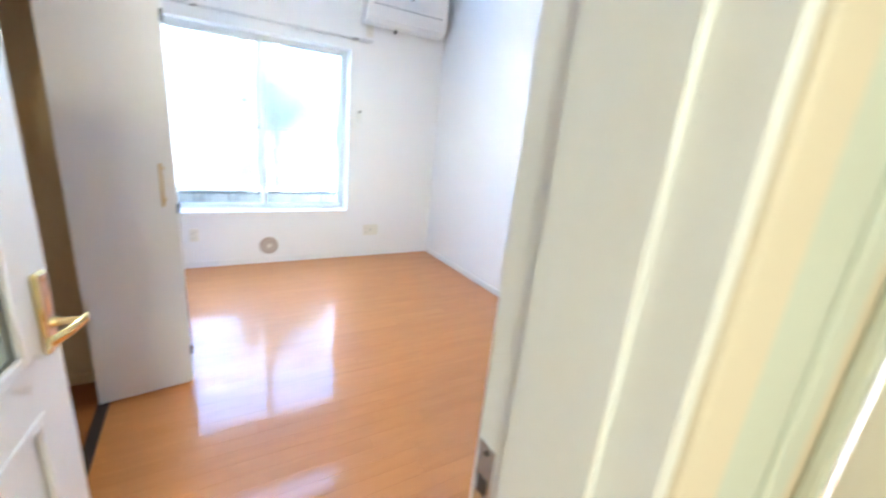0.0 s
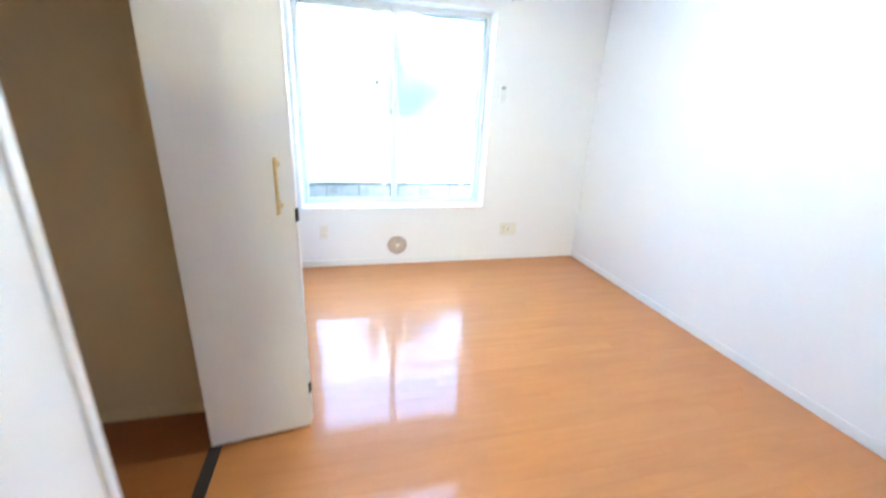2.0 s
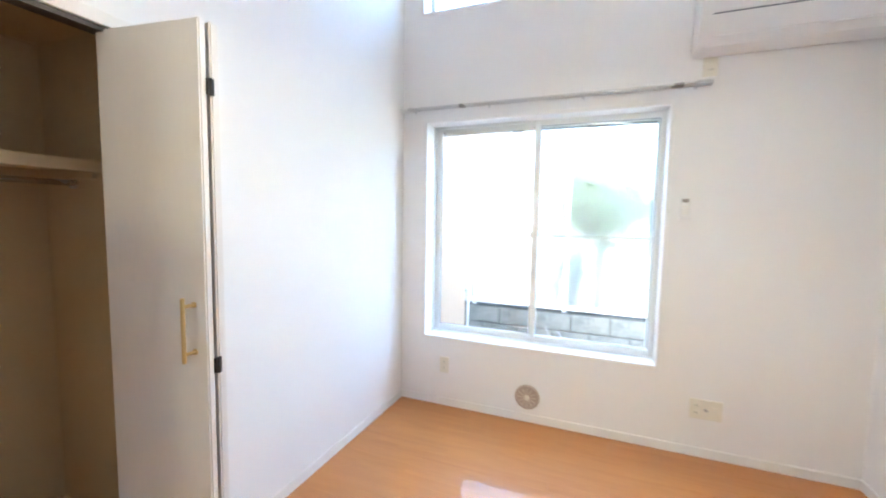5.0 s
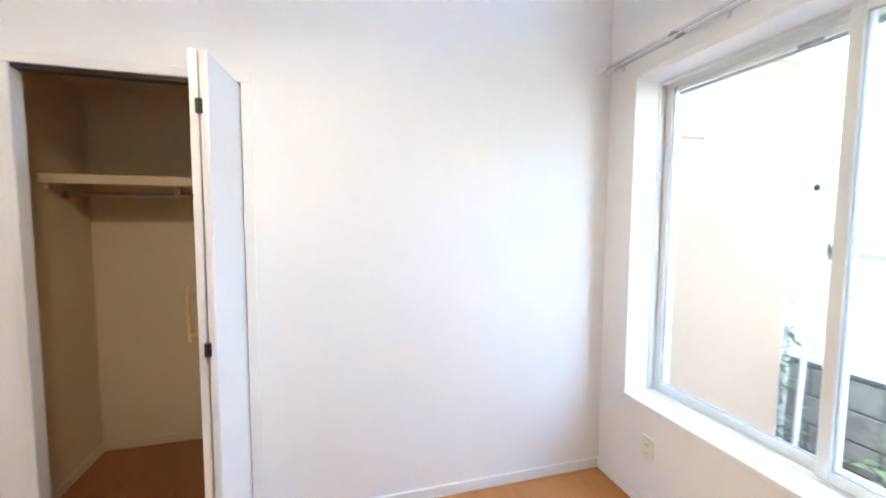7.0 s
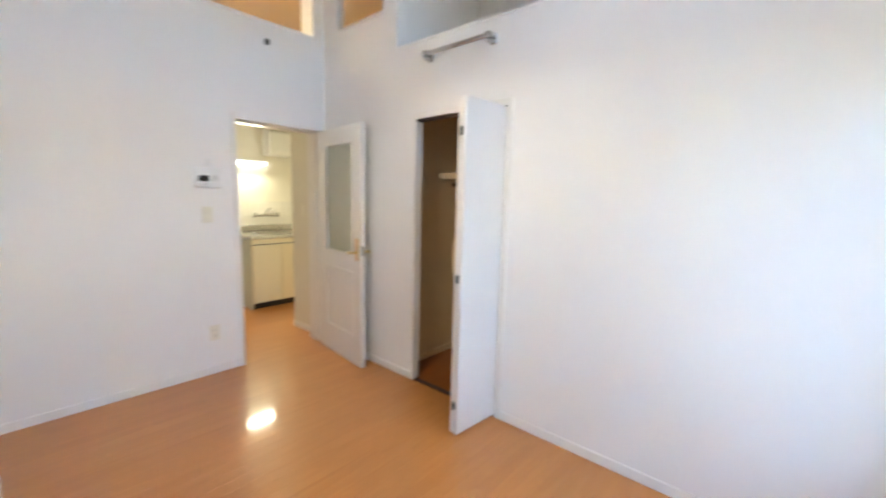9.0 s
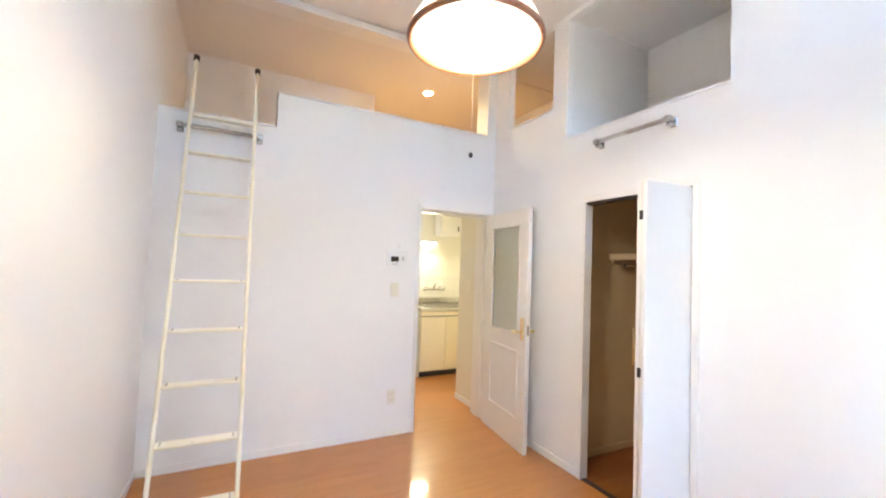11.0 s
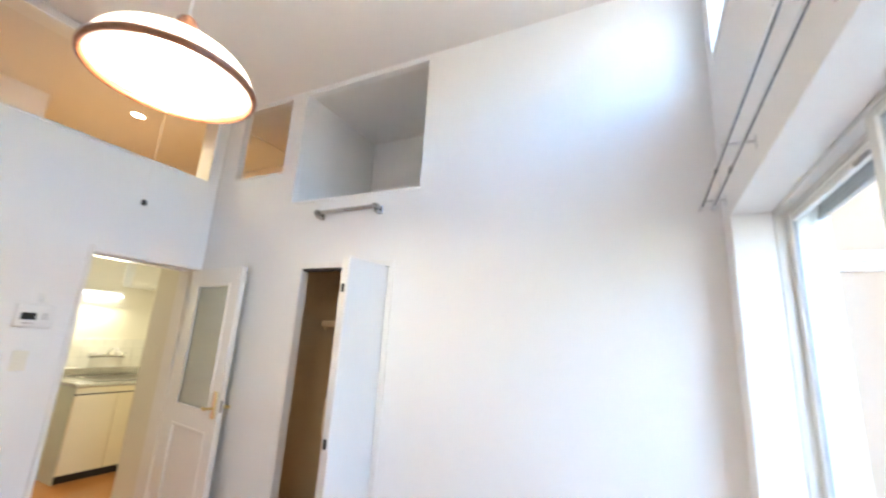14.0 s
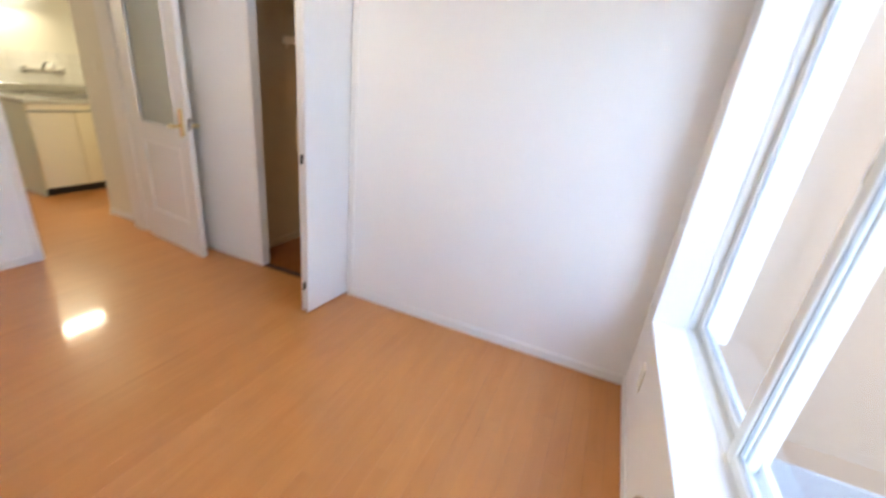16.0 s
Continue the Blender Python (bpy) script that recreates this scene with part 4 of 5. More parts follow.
for x in (2.172, 2.575):
    s = Shape()
    s.tube([(x, 0.915, 0.03), (x, 0.911, 0.09), (x, 0.900, 0.14), (x, on_ladder(0.20), 0.20), (x, on_ladder(1.5), 1.5), (x, on_ladder(2.90), 2.90)], 0.0120, flat=1.0)
    s.tube([(x, 0.916, 0.02), (x, 0.911, 0.09), (x, 0.900, 0.14), (x, on_ladder(0.195), 0.195)], 0.0185)
    s.done("rail", LADDER, lad, smooth=True)
    s = Shape()
    s.rod((x, 0.917, 0.0), (x, 0.914, 0.045), 0.0225)
    s.done("rubber_cap", BLACK, lad, smooth=True)
    s = Shape()
    s.rod((x, on_ladder(2.895), 2.895), (x, on_ladder(2.93), 2.93), 0.020)
    s.done("rubber_cap", BLACK, lad, smooth=True)
for k in range(9):
    z = 0.215 + k * 0.278
    y = on_ladder(z)
    s = Shape()
    s.box(2.185, 2.562, y - 0.038, y + 0.042, z - 0.004, z + 0.004, 0.002)
    s.box(2.185, 2.562, y + 0.0385, y + 0.042, z - 0.010, z - 0.0035, 0.001)
    s.box(2.185, 2.562, y - 0.038, y - 0.0345, z - 0.010, z - 0.0035, 0.001)
    s.done("tread", LADDER, lad)
s = Shape()
for k in range(9):
    z = 0.215 + k * 0.278
    y = on_ladder(z)
    for x in (2.206, 2.541):
        for q in (-0.014, 0.018):
            s.rod((x, y + q, z + 0.003), (x, y + q, z + 0.008), 0.006, seg=8)
tagged(s.done("bolts", STEEL, lad), kind="stuff")
for x in (2.172, 2.575):
    s = Shape()
    s.tube([(x, 0.102, 2.345), (x, 0.070, 2.392), (x, 0.050, 2.393), (x, 0.034, 2.382), (x, 0.034, 2.36)], 0.006)
    s.done("hook", STEEL, lad)

# ---- pendant lamp ----
PX, PY, PZ, PR = 1.42, 1.915, 2.395, 0.268
pen = thing("pendant_lamp", (PX, PY, H), "opal glass pendant lamp with brown wooden rim, lit", "pendant lamp")
s = Shape()
n_ = 14
outp = [(PR * 0.985 * math.cos(a), PZ + 0.012 + 0.150 * math.sin(a)) for a in [k / n_ * math.radians(80) for k in range(n_ + 1)]]
inp = [(max(r - 0.004, 0.01), h - 0.004) for r, h in outp]
s.lathe([(r, h) for r, h in outp] + [(r, h) for r, h in inp[::-1]], (PX, PY, 0), seg=64, closed=True)
s.done("shade", SHADE, pen, smooth=True)
s = Shape()
ring = [(PR + 0.012 * math.cos(a), PZ + 0.016 * math.sin(a)) for a in [2 * math.pi * k / 12 for k in range(12)]]
s.lathe(ring, (PX, PY, 0), seg=72, closed=True)
s.lathe([(0.0, PZ + 0.152), (0.062, PZ + 0.152), (0.068, PZ + 0.164), (0.060, PZ + 0.180), (0.046, PZ + 0.200), (0.040, PZ + 0.235), (0.032, PZ + 0.262), (0.020, PZ + 0.276), (0.0, PZ + 0.276)], (PX, PY, 0), seg=32)
tagged(s.done("rim", WALNUT, pen, smooth=True), "brown wooden rim and cap")
s = Shape()
s.lathe([(0.0, PZ + 0.03), (0.05, PZ + 0.04), (0.062, PZ + 0.075), (0.045, PZ + 0.11), (0.02, PZ + 0.138), (0.0, PZ + 0.138)], (PX - 0.055, PY, 0), seg=24)
s.lathe([(0.0, PZ + 0.03), (0.05, PZ + 0.04), (0.062, PZ + 0.075), (0.045, PZ + 0.11), (0.02, PZ + 0.138), (0.0, PZ + 0.138)], (PX + 0.07, PY + 0.02, 0), seg=24)
tagged(s.done("bulb", BULB, pen, smooth=True), "warm glowing bulbs")
s = Shape()
s.box(PX - 0.10, PX + 0.11, PY - 0.02, PY + 0.04, PZ + 0.128, PZ + 0.142, 0.004)
s.rod((PX, PY, PZ + 0.150), (PX, PY, PZ + 0.176), 0.025)
s.done("socket", WHITEP, pen)
s = Shape()
s.tube([(PX, PY, PZ + 0.270), (PX + 0.002, PY, PZ + 0.45), (PX - 0.004, PY, PZ + 0.47), (PX + 0.001, PY, PZ + 0.49), (PX, PY, H - 0.02)], 0.0036, seg=8)
s.tube([(PX, PY, PZ + 0.46), (PX + 0.03, PY - 0.012, PZ + 0.475), (PX + 0.036, PY - 0.015, PZ + 0.50), (PX + 0.018, PY - 0.008, PZ + 0.485), (PX - 0.012, PY + 0.01, PZ + 0.455)], 0.0032, seg=8)
s.lathe([(0.0, H - 0.035), (0.035, H - 0.035), (0.042, H - 0.02), (0.042, H), (0.0, H)], (PX, PY, 0), seg=32)
s.done("cord", WHITEP, pen, smooth=True)
s = Shape()
s.rod((PX + 0.003, PY, PZ + 0.15), (PX + 0.003, PY, 1.93), 0.0006, seg=6)
s.done("pull_cord", IVORY, pen)
s = Shape()
s.lathe([(0.0, -0.011), (0.0065, -0.009), (0.0092, 0.0), (0.0065, 0.009), (0.0, 0.011)], (PX + 0.003, PY, 1.921), seg=16)
tagged(s.done("pull_knob", BLACK, pen, smooth=True), "small black pull knob")
lamp_point("pendant_bulb", (PX, PY, PZ + 0.03), 0.42, 0.12, (1.0, 0.83, 0.61))
lamp_point("pendant_bulb_upper", (PX, PY, PZ + 0.085), 1.45, 0.09, (1.0, 0.83, 0.61))

# ---- downlight in the loft ----
dl = thing("downlight", (0.37, -0.87, H - 0.03), "round recessed downlight in the loft ceiling, lit", "downlight")
s = Shape()
s.lathe([(0.052, H - 0.031), (0.066, H - 0.031), (0.066, H - 0.038), (0.052, H - 0.036)], (0.37, -0.87, 0), seg=32, closed=True)
s.done("ring", WHITEP, dl, smooth=True)
s = Shape()
s.lathe([(0.0, H - 0.0335), (0.051, H - 0.0335), (0.051, H - 0.031), (0.0, H - 0.031)], (0.37, -0.87, 0), seg=32)
s.done("lens", SPOTG, dl)
lamp_spot("downlight_bulb", (0.37, -0.87, H - 0.045), 2.6, 0.04, (1.0, 0.75, 0.40), 150)

# ---- kitchen ----
kit = thing("kitchen_unit", (-0.45, -1.85, 0.0), "cream kitchen unit with steel sink top and dark plinth", "kitchen unit")
s = Shape()
s.box(-1.09, 0.050, -2.19, -1.52, 0.075, 0.86, 0.002)
s.done("body", CABINET, kit)
s = Shape()
s.box(-1.09, 0.05, -2.15, -1.545, 0.0, 0.0745)
tagged(s.done("plinth", BLACK, kit), "black recessed plinth")
for x0, x1 in ((-0.310, 0.049), (-0.672, -0.314), (-1.08, -0.676)):
    s = Shape()
    s.box(x0, x1, -1.519, -1.50, 0.08, 0.788, 0.003)
    d = s.done("door", CABINET, kit)
    s = Shape()
    kx = x0 + 0.042 if x0 > -0.32 else x1 - 0.042
    s.lathe([(0.0, 0.0), (0.008, 0.0), (0.006, 0.012), (0.014, 0.02), (0.012, 0.027), (0.0, 0.028)], (kx, -1.50, 0.755), seg=16)
    bmesh.ops.transform(s.bm, matrix=Matrix.Translation((kx, -1.50, 0.755)) @ Matrix.Rotation(radians(-90), 4, "X") @ Matrix.Translation((-kx, 1.50, -1.51)), verts=s.bm.verts)
    s.done("knob", SATIN, d, smooth=True)
s = Shape()
s.box(-1.085, 0.0495, -1.5195, -1.512, 0.790, 0.800)
s.done("shadow_gap", BLACK, kit)
s = Shape()
s.box(-1.085, 0.0495, -1.519, -1.502, 0.802, 0.858, 0.002)
s.done("top_rail", CABINET, kit)
s = Shape()
s.box(-1.10, 0.060, -2.195, -1.49, 0.861, 0.90, 0.006, 2)
s.box(-1.10, 0.060, -2.197, -2.17, 0.9005, 0.985, 0.004)
tagged(s.done("worktop", STEEL, kit), "stainless steel sink top with upstand")
s = Shape()
for x0, x1, y0, y1 in ((-0.75, -0.15, -2.10, -2.075), (-0.75, -0.15, -1.625, -1.60), (-0.75, -0.725, -2.0745, -1.6255), (-0.175, -0.15, -2.0745, -1.6255)):
    s.box(x0, x1, y0, y1, 0.9005, 0.907, 0.003)
s.done("sink_rim", STEEL, kit)
# no hollow here: a flat plate with the bowl's shade in its colour
s = Shape()
s.box(-0.724, -0.176, -2.074, -1.626, 0.9002, 0.9025)
tagged(s.done("sink_bowl", BOWL, kit), "shaded steel sink bowl")
s = Shape()
s.box(0.0505, 0.056, -2.19, -1.515, 0.0, 0.860, 0.001)
tagged(s.done("end_panel", SAGE, kit), "pale grey-green end panel")

tap = thing("wall_tap", (-0.42, -2.19, 1.12), "chrome wall-mounted mixer tap over the sink", "tap")
s = Shape()
s.rod((-0.55, -2.14, 1.12), (-0.29, -2.14, 1.12), 0.021)
for x in (-0.53, -0.31):
    s.rod((x, -2.199, 1.12), (x, -2.14, 1.12), 0.018)
    s.rod((x, -2.199, 1.12), (x, -2.186, 1.12), 0.034)
for x, w in ((-0.55, -1), (-0.29, 1)):
    s.rod((x, -2.14, 1.12), (x + 0.045 * w, -2.14, 1.12), 0.030)
    s.rod((x + 0.03 * w, -2.14, 1.12), (x + 0.035 * w, -2.085, 1.155), 0.009)
s.tube([(-0.42, -2.13, 1.13), (-0.42, -2.10, 1.18), (-0.42, -2.03, 1.215), (-0.42, -1.95, 1.21), (-0.42, -1.90, 1.17), (-0.42, -1.89, 1.13)], 0.014)
s.done("body", CHROME, tap, smooth=True)
fl = thing("kitchen_light", (-0.13, -2.19, 1.79), "white fluorescent strip light over the sink, lit", "strip light")
s = Shape()
s.box(-0.46, 0.24, -2.199, -2.145, 1.812, 1.846, 0.006)
s.done("case", WHITEP, fl)
s = Shape()
s.rod((-0.43, -2.125, 1.798), (0.21, -2.125, 1.798), 0.014)
s.done("tube", TUBE, fl, smooth=True)
d = bpy.data.lights.new("kitchen_tube", "AREA")
d.shape, d.size, d.size_y, d.energy, d.color = "RECTANGLE", 0.6, 0.03, 0.82, (1.0, 0.86, 0.54)
k = new("kitchen_tube", d)
k.matrix_world = look((-0.11, -2.10, 1.790), (-0.11, -1.5, 1.3))
hood = thing("extractor_fan", (-0.60, -2.19, 1.92), "white plastic extractor fan cover by the ceiling", "extractor fan")
s = Shape()
s.prism([(-2.199, 1.92), (-2.199, 2.27), (-2.02, 2.25), (-1.985, 2.22), (-1.975, 2.10), (-1.985, 1.965), (-2.02, 1.925)], "x", -0.775, -0.435, 0.01)
s.done("cover", WHITEP, hood, smooth=True)
s = Shape()
s.box(-0.735, -0.715, -1.978, -1.970, 2.00, 2.075, 0.002)
s.done("switch", BLACK, hood)

# ---- outside ----
GZ = -0.32
s = Shape()
s.box(-600, 600, 3.94, 900, GZ - 0.3, GZ)
s.box(-600, -1.25, -600, 3.939, GZ - 0.3, GZ)
s.box(2.95, 600, -600, 3.939, GZ - 0.3, GZ)
s.box(-1.249, 2.949, -600, -2.45, GZ - 0.3, GZ)
structure(s, "ground", SOIL, "bare earth and gravel outside", "ground")
s = Shape()
s.box(-1.2, 2.9, -2.42, 3.92, -0.34, -0.02)
structure(s, "foundation", CONC, "concrete footing under the house", "foundation")
s = Shape()
s.box(-0.4, 3.2, D + NT + 0.001, 4.45, GZ, GZ + 0.06, 0.01)
structure(s, "pavement", CONC, "narrow concrete apron along the house", "pavement")
s = Shape()
s.box(-1.15, 2.9, -2.44, D + NT + 0.02, H + 0.121, H + 0.25)
s.box(-1.4, 3.1, D + NT + 0.021, 4.02, H + 0.10, H + 0.22, 0.01)
structure(s, "roof", CONC, "roof slab and eaves over the room", "roof")
s = Shape()
s.box(0.0, W + 0.12, D + NT + 0.0005, D + NT + 0.012, GZ, WZ0 - 0.03)
structure(s, "wall_outer", STUCCO, "peach rendered outside face below the window", "wall")

wing = thing("house_wing", (-0.8, 4.5, GZ), "peach rendered single-storey wing with white eaves", "house")
s = Shape()
s.box(-1.6, 0.085, D + NT + 0.002, 5.05, GZ, 2.36, 0.01)
s.done("wall", STUCCO, wing)
s = Shape()
s.box(0.0855, 0.105, D + NT + 0.013, 5.06, GZ, -0.06, 0.004)
s.done("plinth", CONC, wing)
s = Shape()
s.box(-1.7, 0.16, D + NT + 0.013, 5.16, 2.361, 2.40, 0.006)
s.box(0.161, 0.21, D + NT + 0.013, 5.16, 2.365, 2.43, 0.01)
tagged(s.done("eaves", TRIM, wing), "white painted eaves and gutter")
s = Shape()
s.prism([(0.17, 2.435), (-1.70, 3.60), (-1.70, 3.64), (0.17, 2.475)], "y", D + NT + 0.013, 5.16)
tagged(s.done("roof", ROOFM, wing), "grey-blue metal roof")
s = Shape()
s.box(0.084, 0.092, 4.085, 4.33, 1.868, 1.952, 0.004)
for q in range(5):
    s.box(0.0915, 0.098, 4.165, 4.325, 1.878 + q * 0.0145, 1.884 + q * 0.0145, 0.001)
s.rod((0.091, 4.128, 1.911), (0.096, 4.128, 1.911), 0.033, seg=24)
s.rod((0.095, 4.128, 1.911), (0.099, 4.128, 1.911), 0.022, seg=24)
tagged(s.done("wall_vent", PEACHP, wing), "pale peach louvred wall vent")

# garden wall of concrete blocks
bw = tagged(Shape().box(-3.0, 6.0, 5.565, 5.675, GZ - 0.1, 0.392).done("garden_wall", MORTAR), "weathered grey concrete block garden wall", "wall", kind="structure")
s = Shape()
s.box(-0.195, 0.195, -0.06, 0.06, -0.095, 0.095, 0.005)
me = s.done("block", BLOCK, bw)
me.location = (-2.86, 5.62, GZ)
first = me
for row in range(4):
    for c in range(22):
        if row == 0 and c == 0:
            continue
        o = bpy.data.objects.new("block", first.data)
        scene.collection.objects.link(o)
        o.parent = bw
        o.location = (-2.86 + c * 0.40 + (0.2 if row % 2 else 0.0), 5.62 + random.uniform(-0.002, 0.002), GZ + row * 0.20)
first.location = (-2.86, 5.62, GZ)

fence = thing("screen_fence", (1.0, 5.60, 0.40), "white framed fence of translucent sheets on blocks", "fence")
s = Shape()
for x in (-2.05, -1.0, 0.03, 1.065, 2.10, 3.13, 4.16):
    s.box(x - 0.022, x + 0.022, 5.56, 5.60, 0.393, 2.50, 0.003)
s.box(-2.1, 4.2, 5.555, 5.605, 0.42, 0.465, 0.003)
s.box(-2.1, 4.2, 5.555, 5.605, 2.44, 2.49, 0.003)
s.done("frame", PAINT, fence)
s = Shape()
s.box(-0.14, -0.075, 5.535, 5.5545, 2.045, 2.100, 0.004)
s.box(-0.13, -0.085, 5.5546, 5.56, 2.055, 2.09)
tagged(s.done("bracket", CONC, fence), "small grey bracket")
for k in range(6):
    x = -2.05 + k * 1.035
    s = Shape()
    s.box(x + 0.026, x + 1.008, 5.578, 5.582, 0.467, 2.438)
    s.done("sheet", SHEET, fence)

pole = thing("laundry_pole_stand", (-0.10, 5.2, GZ), "white painted upright poles leaning by the wing", "pole stand")
s = Shape()
s.rod((-0.11, 5.36, GZ), (-0.05, 5.36, 2.42), 0.022)
s.rod((0.03, 5.30, GZ), (0.02, 5.36, 0.85), 0.016)
s.rod((-0.17, 5.20, GZ), (-0.07, 5.36, 0.85), 0.018)
s.rod((-0.14, 5.36, 0.85), (0.05, 5.36, 0.85), 0.014)
s.done("pole", PAINT, pole, smooth=True)


# plants
def leaf_mesh(s, base, way, length, width, droop, rng):
    """A pointed leaf of four quads with a fold down its middle."""
    base, way = Vector(base), Vector(way).normalized()
    side = way.cross(Vector((0, 0, 1)))
    side = side.normalized() if side.length > 1e-4 else Vector((1, 0, 0))
    nrm = side.cross(way)
    mid = [base + way * length * f - Vector((0, 0, droop * length * f * f)) for f in (0.0, 0.35, 0.7, 1.0)]
    wid = (0.08, 1.0, 0.7, 0.02)
    rows = [(s.bm.verts.new(m + side * width * w * 0.5 + nrm * width * 0.12 * w), s.bm.verts.new(m), s.bm.verts.new(m - side * width * w * 0.5 + nrm * width * 0.12 * w)) for m, w in zip(mid, wid)]
    for a, b in zip(rows, rows[1:]):
        s.bm.faces.new((a[0], a[1], b[1], b[0]))
        s.bm.faces.new((a[1], a[2], b[2], b[1]))


rng = random.Random(5)
for bx, by, nl, big in ((1.36, 5.22, 34, 0.15), (1.70, 5.25, 26, 0.14), (0.20, 5.35, 20, 0.13)):
    pl = thing("garden_plant", (bx, by, GZ), "low leafy green plant at the garden wall", "plant", "garden plants")
    s, st = Shape(), Shape()
    for k in range(nl):
        a, e = rng.uniform(0, 6.283), rng.uniform(0.2, 1.2)
        ln = rng.uniform(0.12, 0.40)
        tip = Vector((bx + math.cos(a) * ln * math.cos(e), by + math.sin(a) * ln * math.cos(e) * 0.8, GZ + 0.04 + ln * math.sin(e)))
        st.rod((bx, by, GZ - 0.01), tip, 0.003, 0.002, seg=5)
        leaf_mesh(s, tip, (math.cos(a), math.sin(a), rng.uniform(-0.2, 0.5)), big * rng.uniform(0.6, 1.1), big * rng.uniform(0.4, 0.6), 0.4, rng)
    s.done("leaves", LEAF, pl)
    st.done("stems", BARK, pl)


tw = thing("dry_twig", (1.0, 5.36, GZ), "bare pale forked twig in front of the garden wall", "twig")
s = Shape()
s.tube([(1.02, 5.36, GZ - 0.01), (1.03, 5.35, -0.10), (1.08, 5.33, 0.06), (1.07, 5.32, 0.17), (1.03, 5.31, 0.24)], 0.011, seg=8)
s.tube([(1.07, 5.33, 0.05), (1.00, 5.33, 0.13), (0.93, 5.32, 0.20), (0.90, 5.32, 0.27)], 0.007, seg=8)
s.tube([(1.03, 5.35, -0.08), (1.12, 5.34, 0.0), (1.20, 5.33, 0.03)], 0.006, seg=8)
s.done("stem", CONC, tw, smooth=True)


def tree(base, height, spread, leaves, rng, low):
    t = thing("garden_tree", base, "leafy green tree beyond the fence", "tree", "garden trees")
    b = Vector(base)
    s, lf = Shape(), Shape()
    top = b + Vector((0.1, 0.1, height * 0.75))
    s.tube([b, b + Vector((0.05, 0.02, height * 0.35)), top], 0.05)
    for k in range(11):
        f = rng.uniform(low, 0.98)
        a = rng.uniform(0, 6.283)
        p = b.lerp(top, f)
        q = p + Vector((math.cos(a) * spread * rng.uniform(0.5, 1.0), math.sin(a) * spread * rng.uniform(0.5, 1.0), rng.uniform(0.1, 0.5) * height * 0.4))
        s.rod(p, q, 0.022, 0.006, seg=6)
        for j in range(leaves // 11):
            c = p.lerp(q, rng.uniform(0.35, 1.1)) + Vector((rng.gauss(0, 0.16), rng.gauss(0, 0.16), rng.gauss(0, 0.16)))
            c.y = max(c.y, 5.64 + 0.12 * rng.random())
            leaf_mesh(lf, c, (rng.gauss(0, 1), 0.5 * rng.gauss(0, 1), rng.gauss(0, 0.5)), rng.uniform(0.09, 0.16), rng.uniform(0.05, 0.085), 0.3, rng)
    s.done("trunk", BARK, t)
    lf.done("crown", LEAF, t)


tree((1.36, 5.98, GZ), 2.75, 0.52, 3000, rng, 0.74)
tree((1.06, 5.95, GZ), 1.70, 0.20, 450, rng, 0.60)
tree((2.35, 6.4, GZ), 2.6, 0.5, 2400, rng, 0.55)
tree((-0.55, 6.4, GZ), 2.3, 0.4, 1200, rng, 0.3)

for bx, by, hh, wide in ((-0.02, 5.98, 1.15, 1.0), (0.42, 5.98, 1.0, 1.0), (0.85, 6.0, 0.92, 1.0), (2.1, 6.15, 0.85, 1.0), (-0.24, 5.30, 1.15, 0.45)):
    sb = thing("garden_shrub", (bx, by, GZ), "dense green shrub by the fence", "shrub", "garden shrubs")
    st, lf = Shape(), Shape()
    for k in range(9):
        a = rng.uniform(0, 6.283)
        q = Vector((bx + math.cos(a) * rng.uniform(0.05, 0.32) * wide, by + math.sin(a) * rng.uniform(0.05, 0.25) * wide, GZ + hh * rng.uniform(0.55, 1.0)))
        st.rod((bx + math.cos(a) * 0.04, by + math.sin(a) * 0.04, GZ - 0.02), q, 0.012, 0.004, seg=6)
        for j in range(90):
            c = Vector((bx, by, GZ)).lerp(q, rng.uniform(0.3, 1.08)) + Vector((rng.gauss(0, 0.11 * wide), rng.gauss(0, 0.09 * wide), rng.gauss(0, 0.09)))
            leaf_mesh(lf, c, (rng.gauss(0, 1), rng.gauss(0, 1), rng.gauss(0, 0.6)), rng.uniform(0.06, 0.11), rng.uniform(0.035, 0.06), 0.3, rng)
    st.done("stems", BARK, sb)
    lf.done("leaves", LEAF, sb)

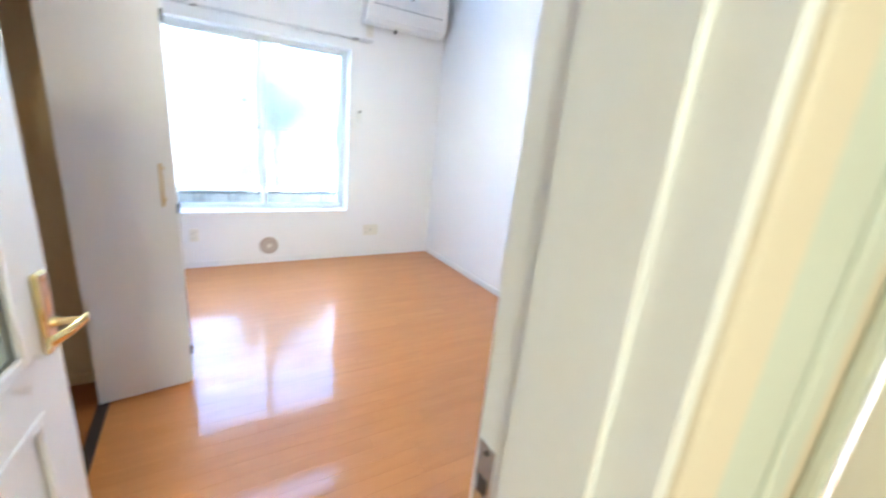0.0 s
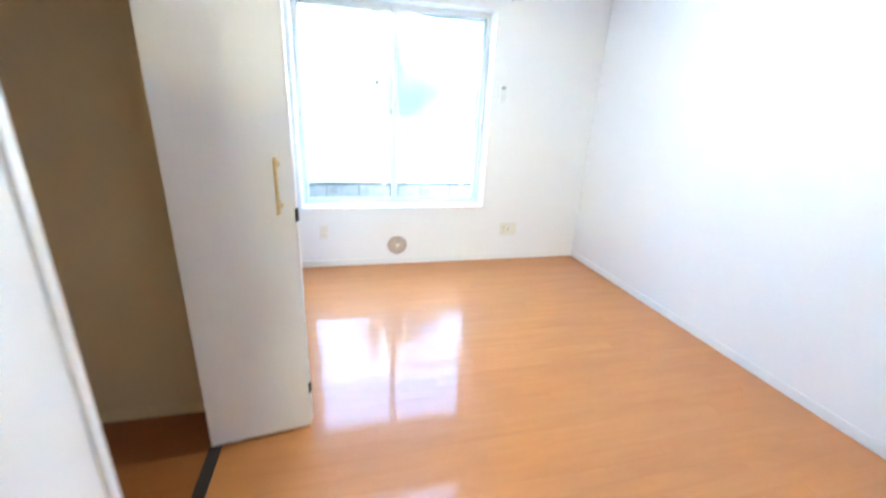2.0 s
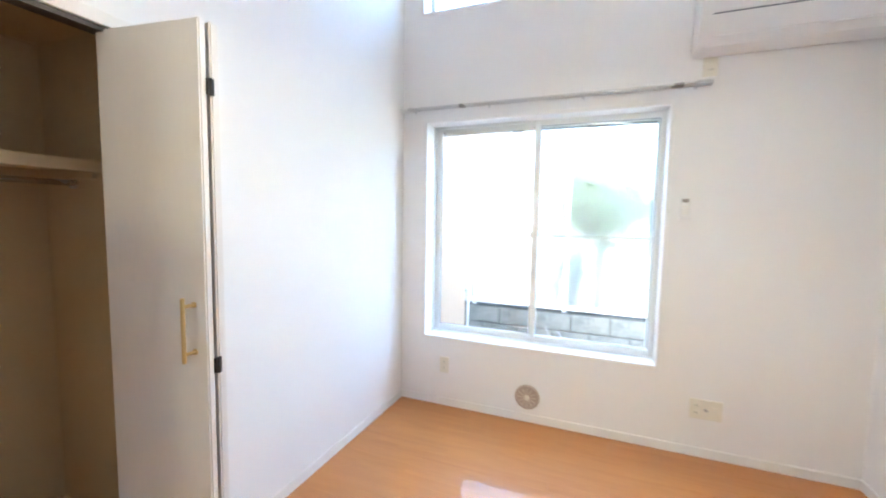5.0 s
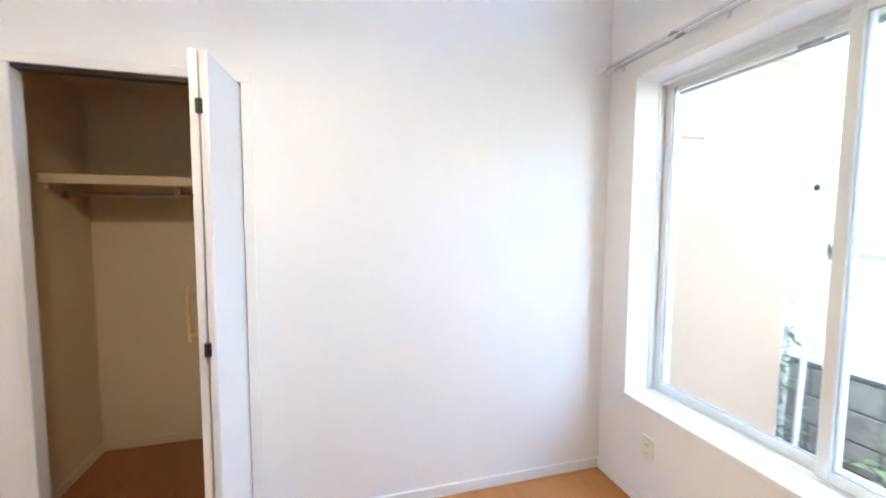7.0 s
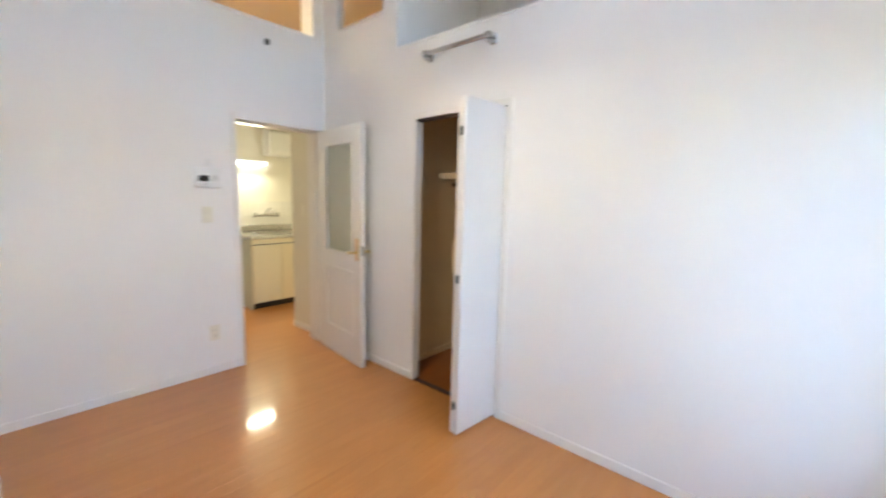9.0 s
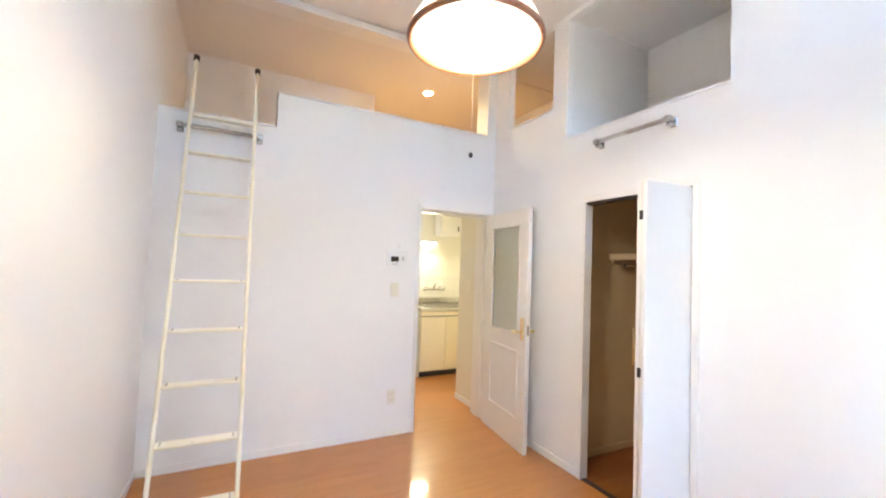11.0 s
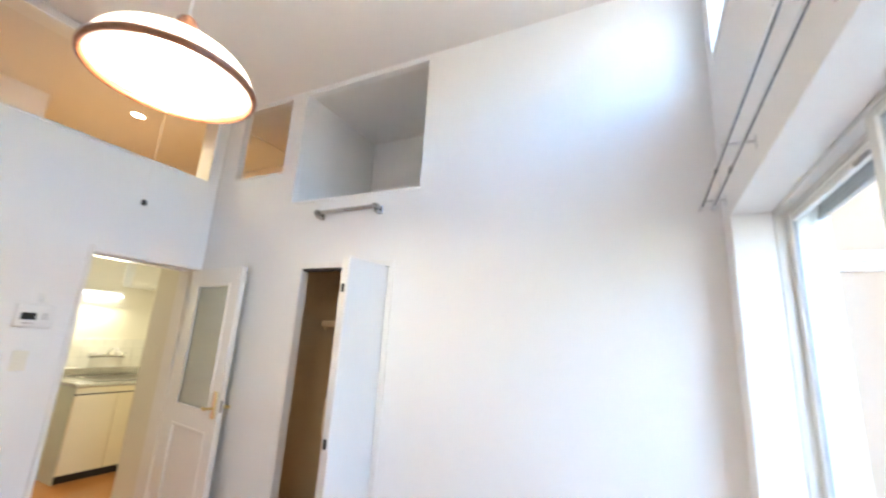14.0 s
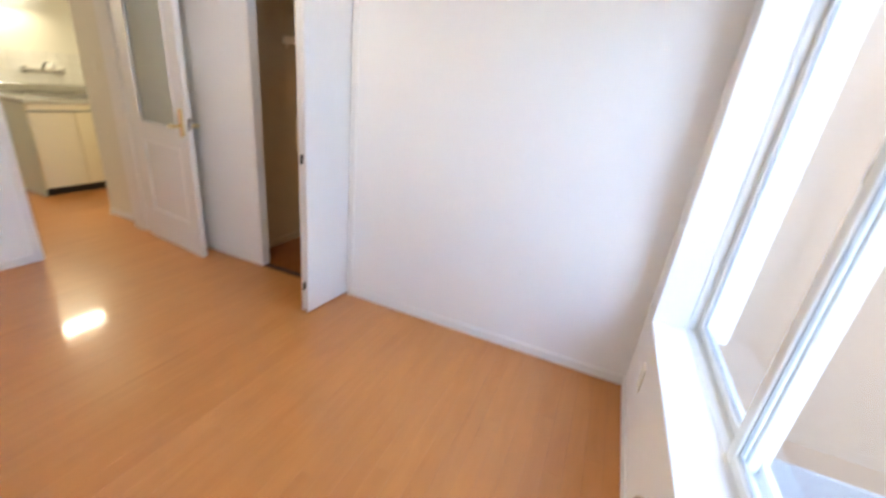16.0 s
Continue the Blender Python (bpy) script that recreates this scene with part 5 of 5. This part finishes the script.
# ---- kitchen wall tiles ----
kw = tagged(Shape().box(-1.099, 0.60, -2.1995, -2.196, 0.90, 1.302).done("wall_splashback", GROUT), "white glazed tile splashback over the sink", "tiles", kind="structure")
s = Shape()
s.box(-0.0485, 0.0485, -0.004, 0.004, -0.0485, 0.0485, 0.0015)
first = s.done("tile", TILE, kw)
for r in range(4):
    for c in range(16):
        if r == 0 and c == 0:
            first.location = (-1.045, -2.194, 0.951)
            continue
        o = bpy.data.objects.new("tile", first.data)
        scene.collection.objects.link(o)
        o.parent = kw
        o.location = (-1.045 + c * 0.1, -2.194, 0.951 + r * 0.1)

# ---- floor boards ----
fb = tagged(Shape().box(-1.2, W + 0.12, -2.3, D + 0.02, -0.02, -0.0125).done("floor", SUBFLOOR), "glossy orange-brown varnished wooden floor boards", "floor", kind="structure")
BW, BL = 0.0757, 0.909


def board_mesh(length):
    sh = Shape()
    h, g, c = 0.012, 0.00014, 0.00045
    sh.box(g, length - g, g, BW - g, -h, 0.0, c)
    ob = sh.done("board", FLOOR, fb)
    return ob


stock = {}


def lay(x0, x1, y, name="board"):
    """One board from x0 to x1 in the row at y."""
    key = round(x1 - x0, 3)
    if key not in stock:
        stock[key] = board_mesh(key)
        o = stock[key]
    else:
        o = bpy.data.objects.new("board", stock[key].data)
        scene.collection.objects.link(o)
        o.parent = fb
    o.location = (x0, y, 0.0)


rows_n = int(math.ceil(D / BW))
for r in range(rows_n):
    y = D - (r + 1) * BW
    x = -0.0 - (0.0, 0.303, 0.606, 0.152, 0.455, 0.758)[r % 6]
    while x < W:
        a, b = max(x, 0.0005), min(x + BL, W)
        if b - a > 0.02:
            lay(a, b, y)
        x += BL
y0 = D - rows_n * BW
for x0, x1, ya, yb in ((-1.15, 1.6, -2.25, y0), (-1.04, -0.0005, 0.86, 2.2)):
    rest = Shape()
    k = int((yb - ya) / BW) + 1
    for r in range(k):
        y = yb - (r + 1) * BW if yb == y0 else D - (int((D - yb) / BW) + r + 1) * BW
        x = x0 - (0.0, 0.303, 0.606)[r % 3]
        while x < x1:
            a, b = max(x, x0), min(x + BL, x1)
            if b - a > 0.01:
                rest.box(a + 0.0003, b - 0.0003, y + 0.0003, y + BW - 0.0003, -0.012, 0.0, 0.0004)
            x += BL
    # the closet's boards carry its shade in their colour
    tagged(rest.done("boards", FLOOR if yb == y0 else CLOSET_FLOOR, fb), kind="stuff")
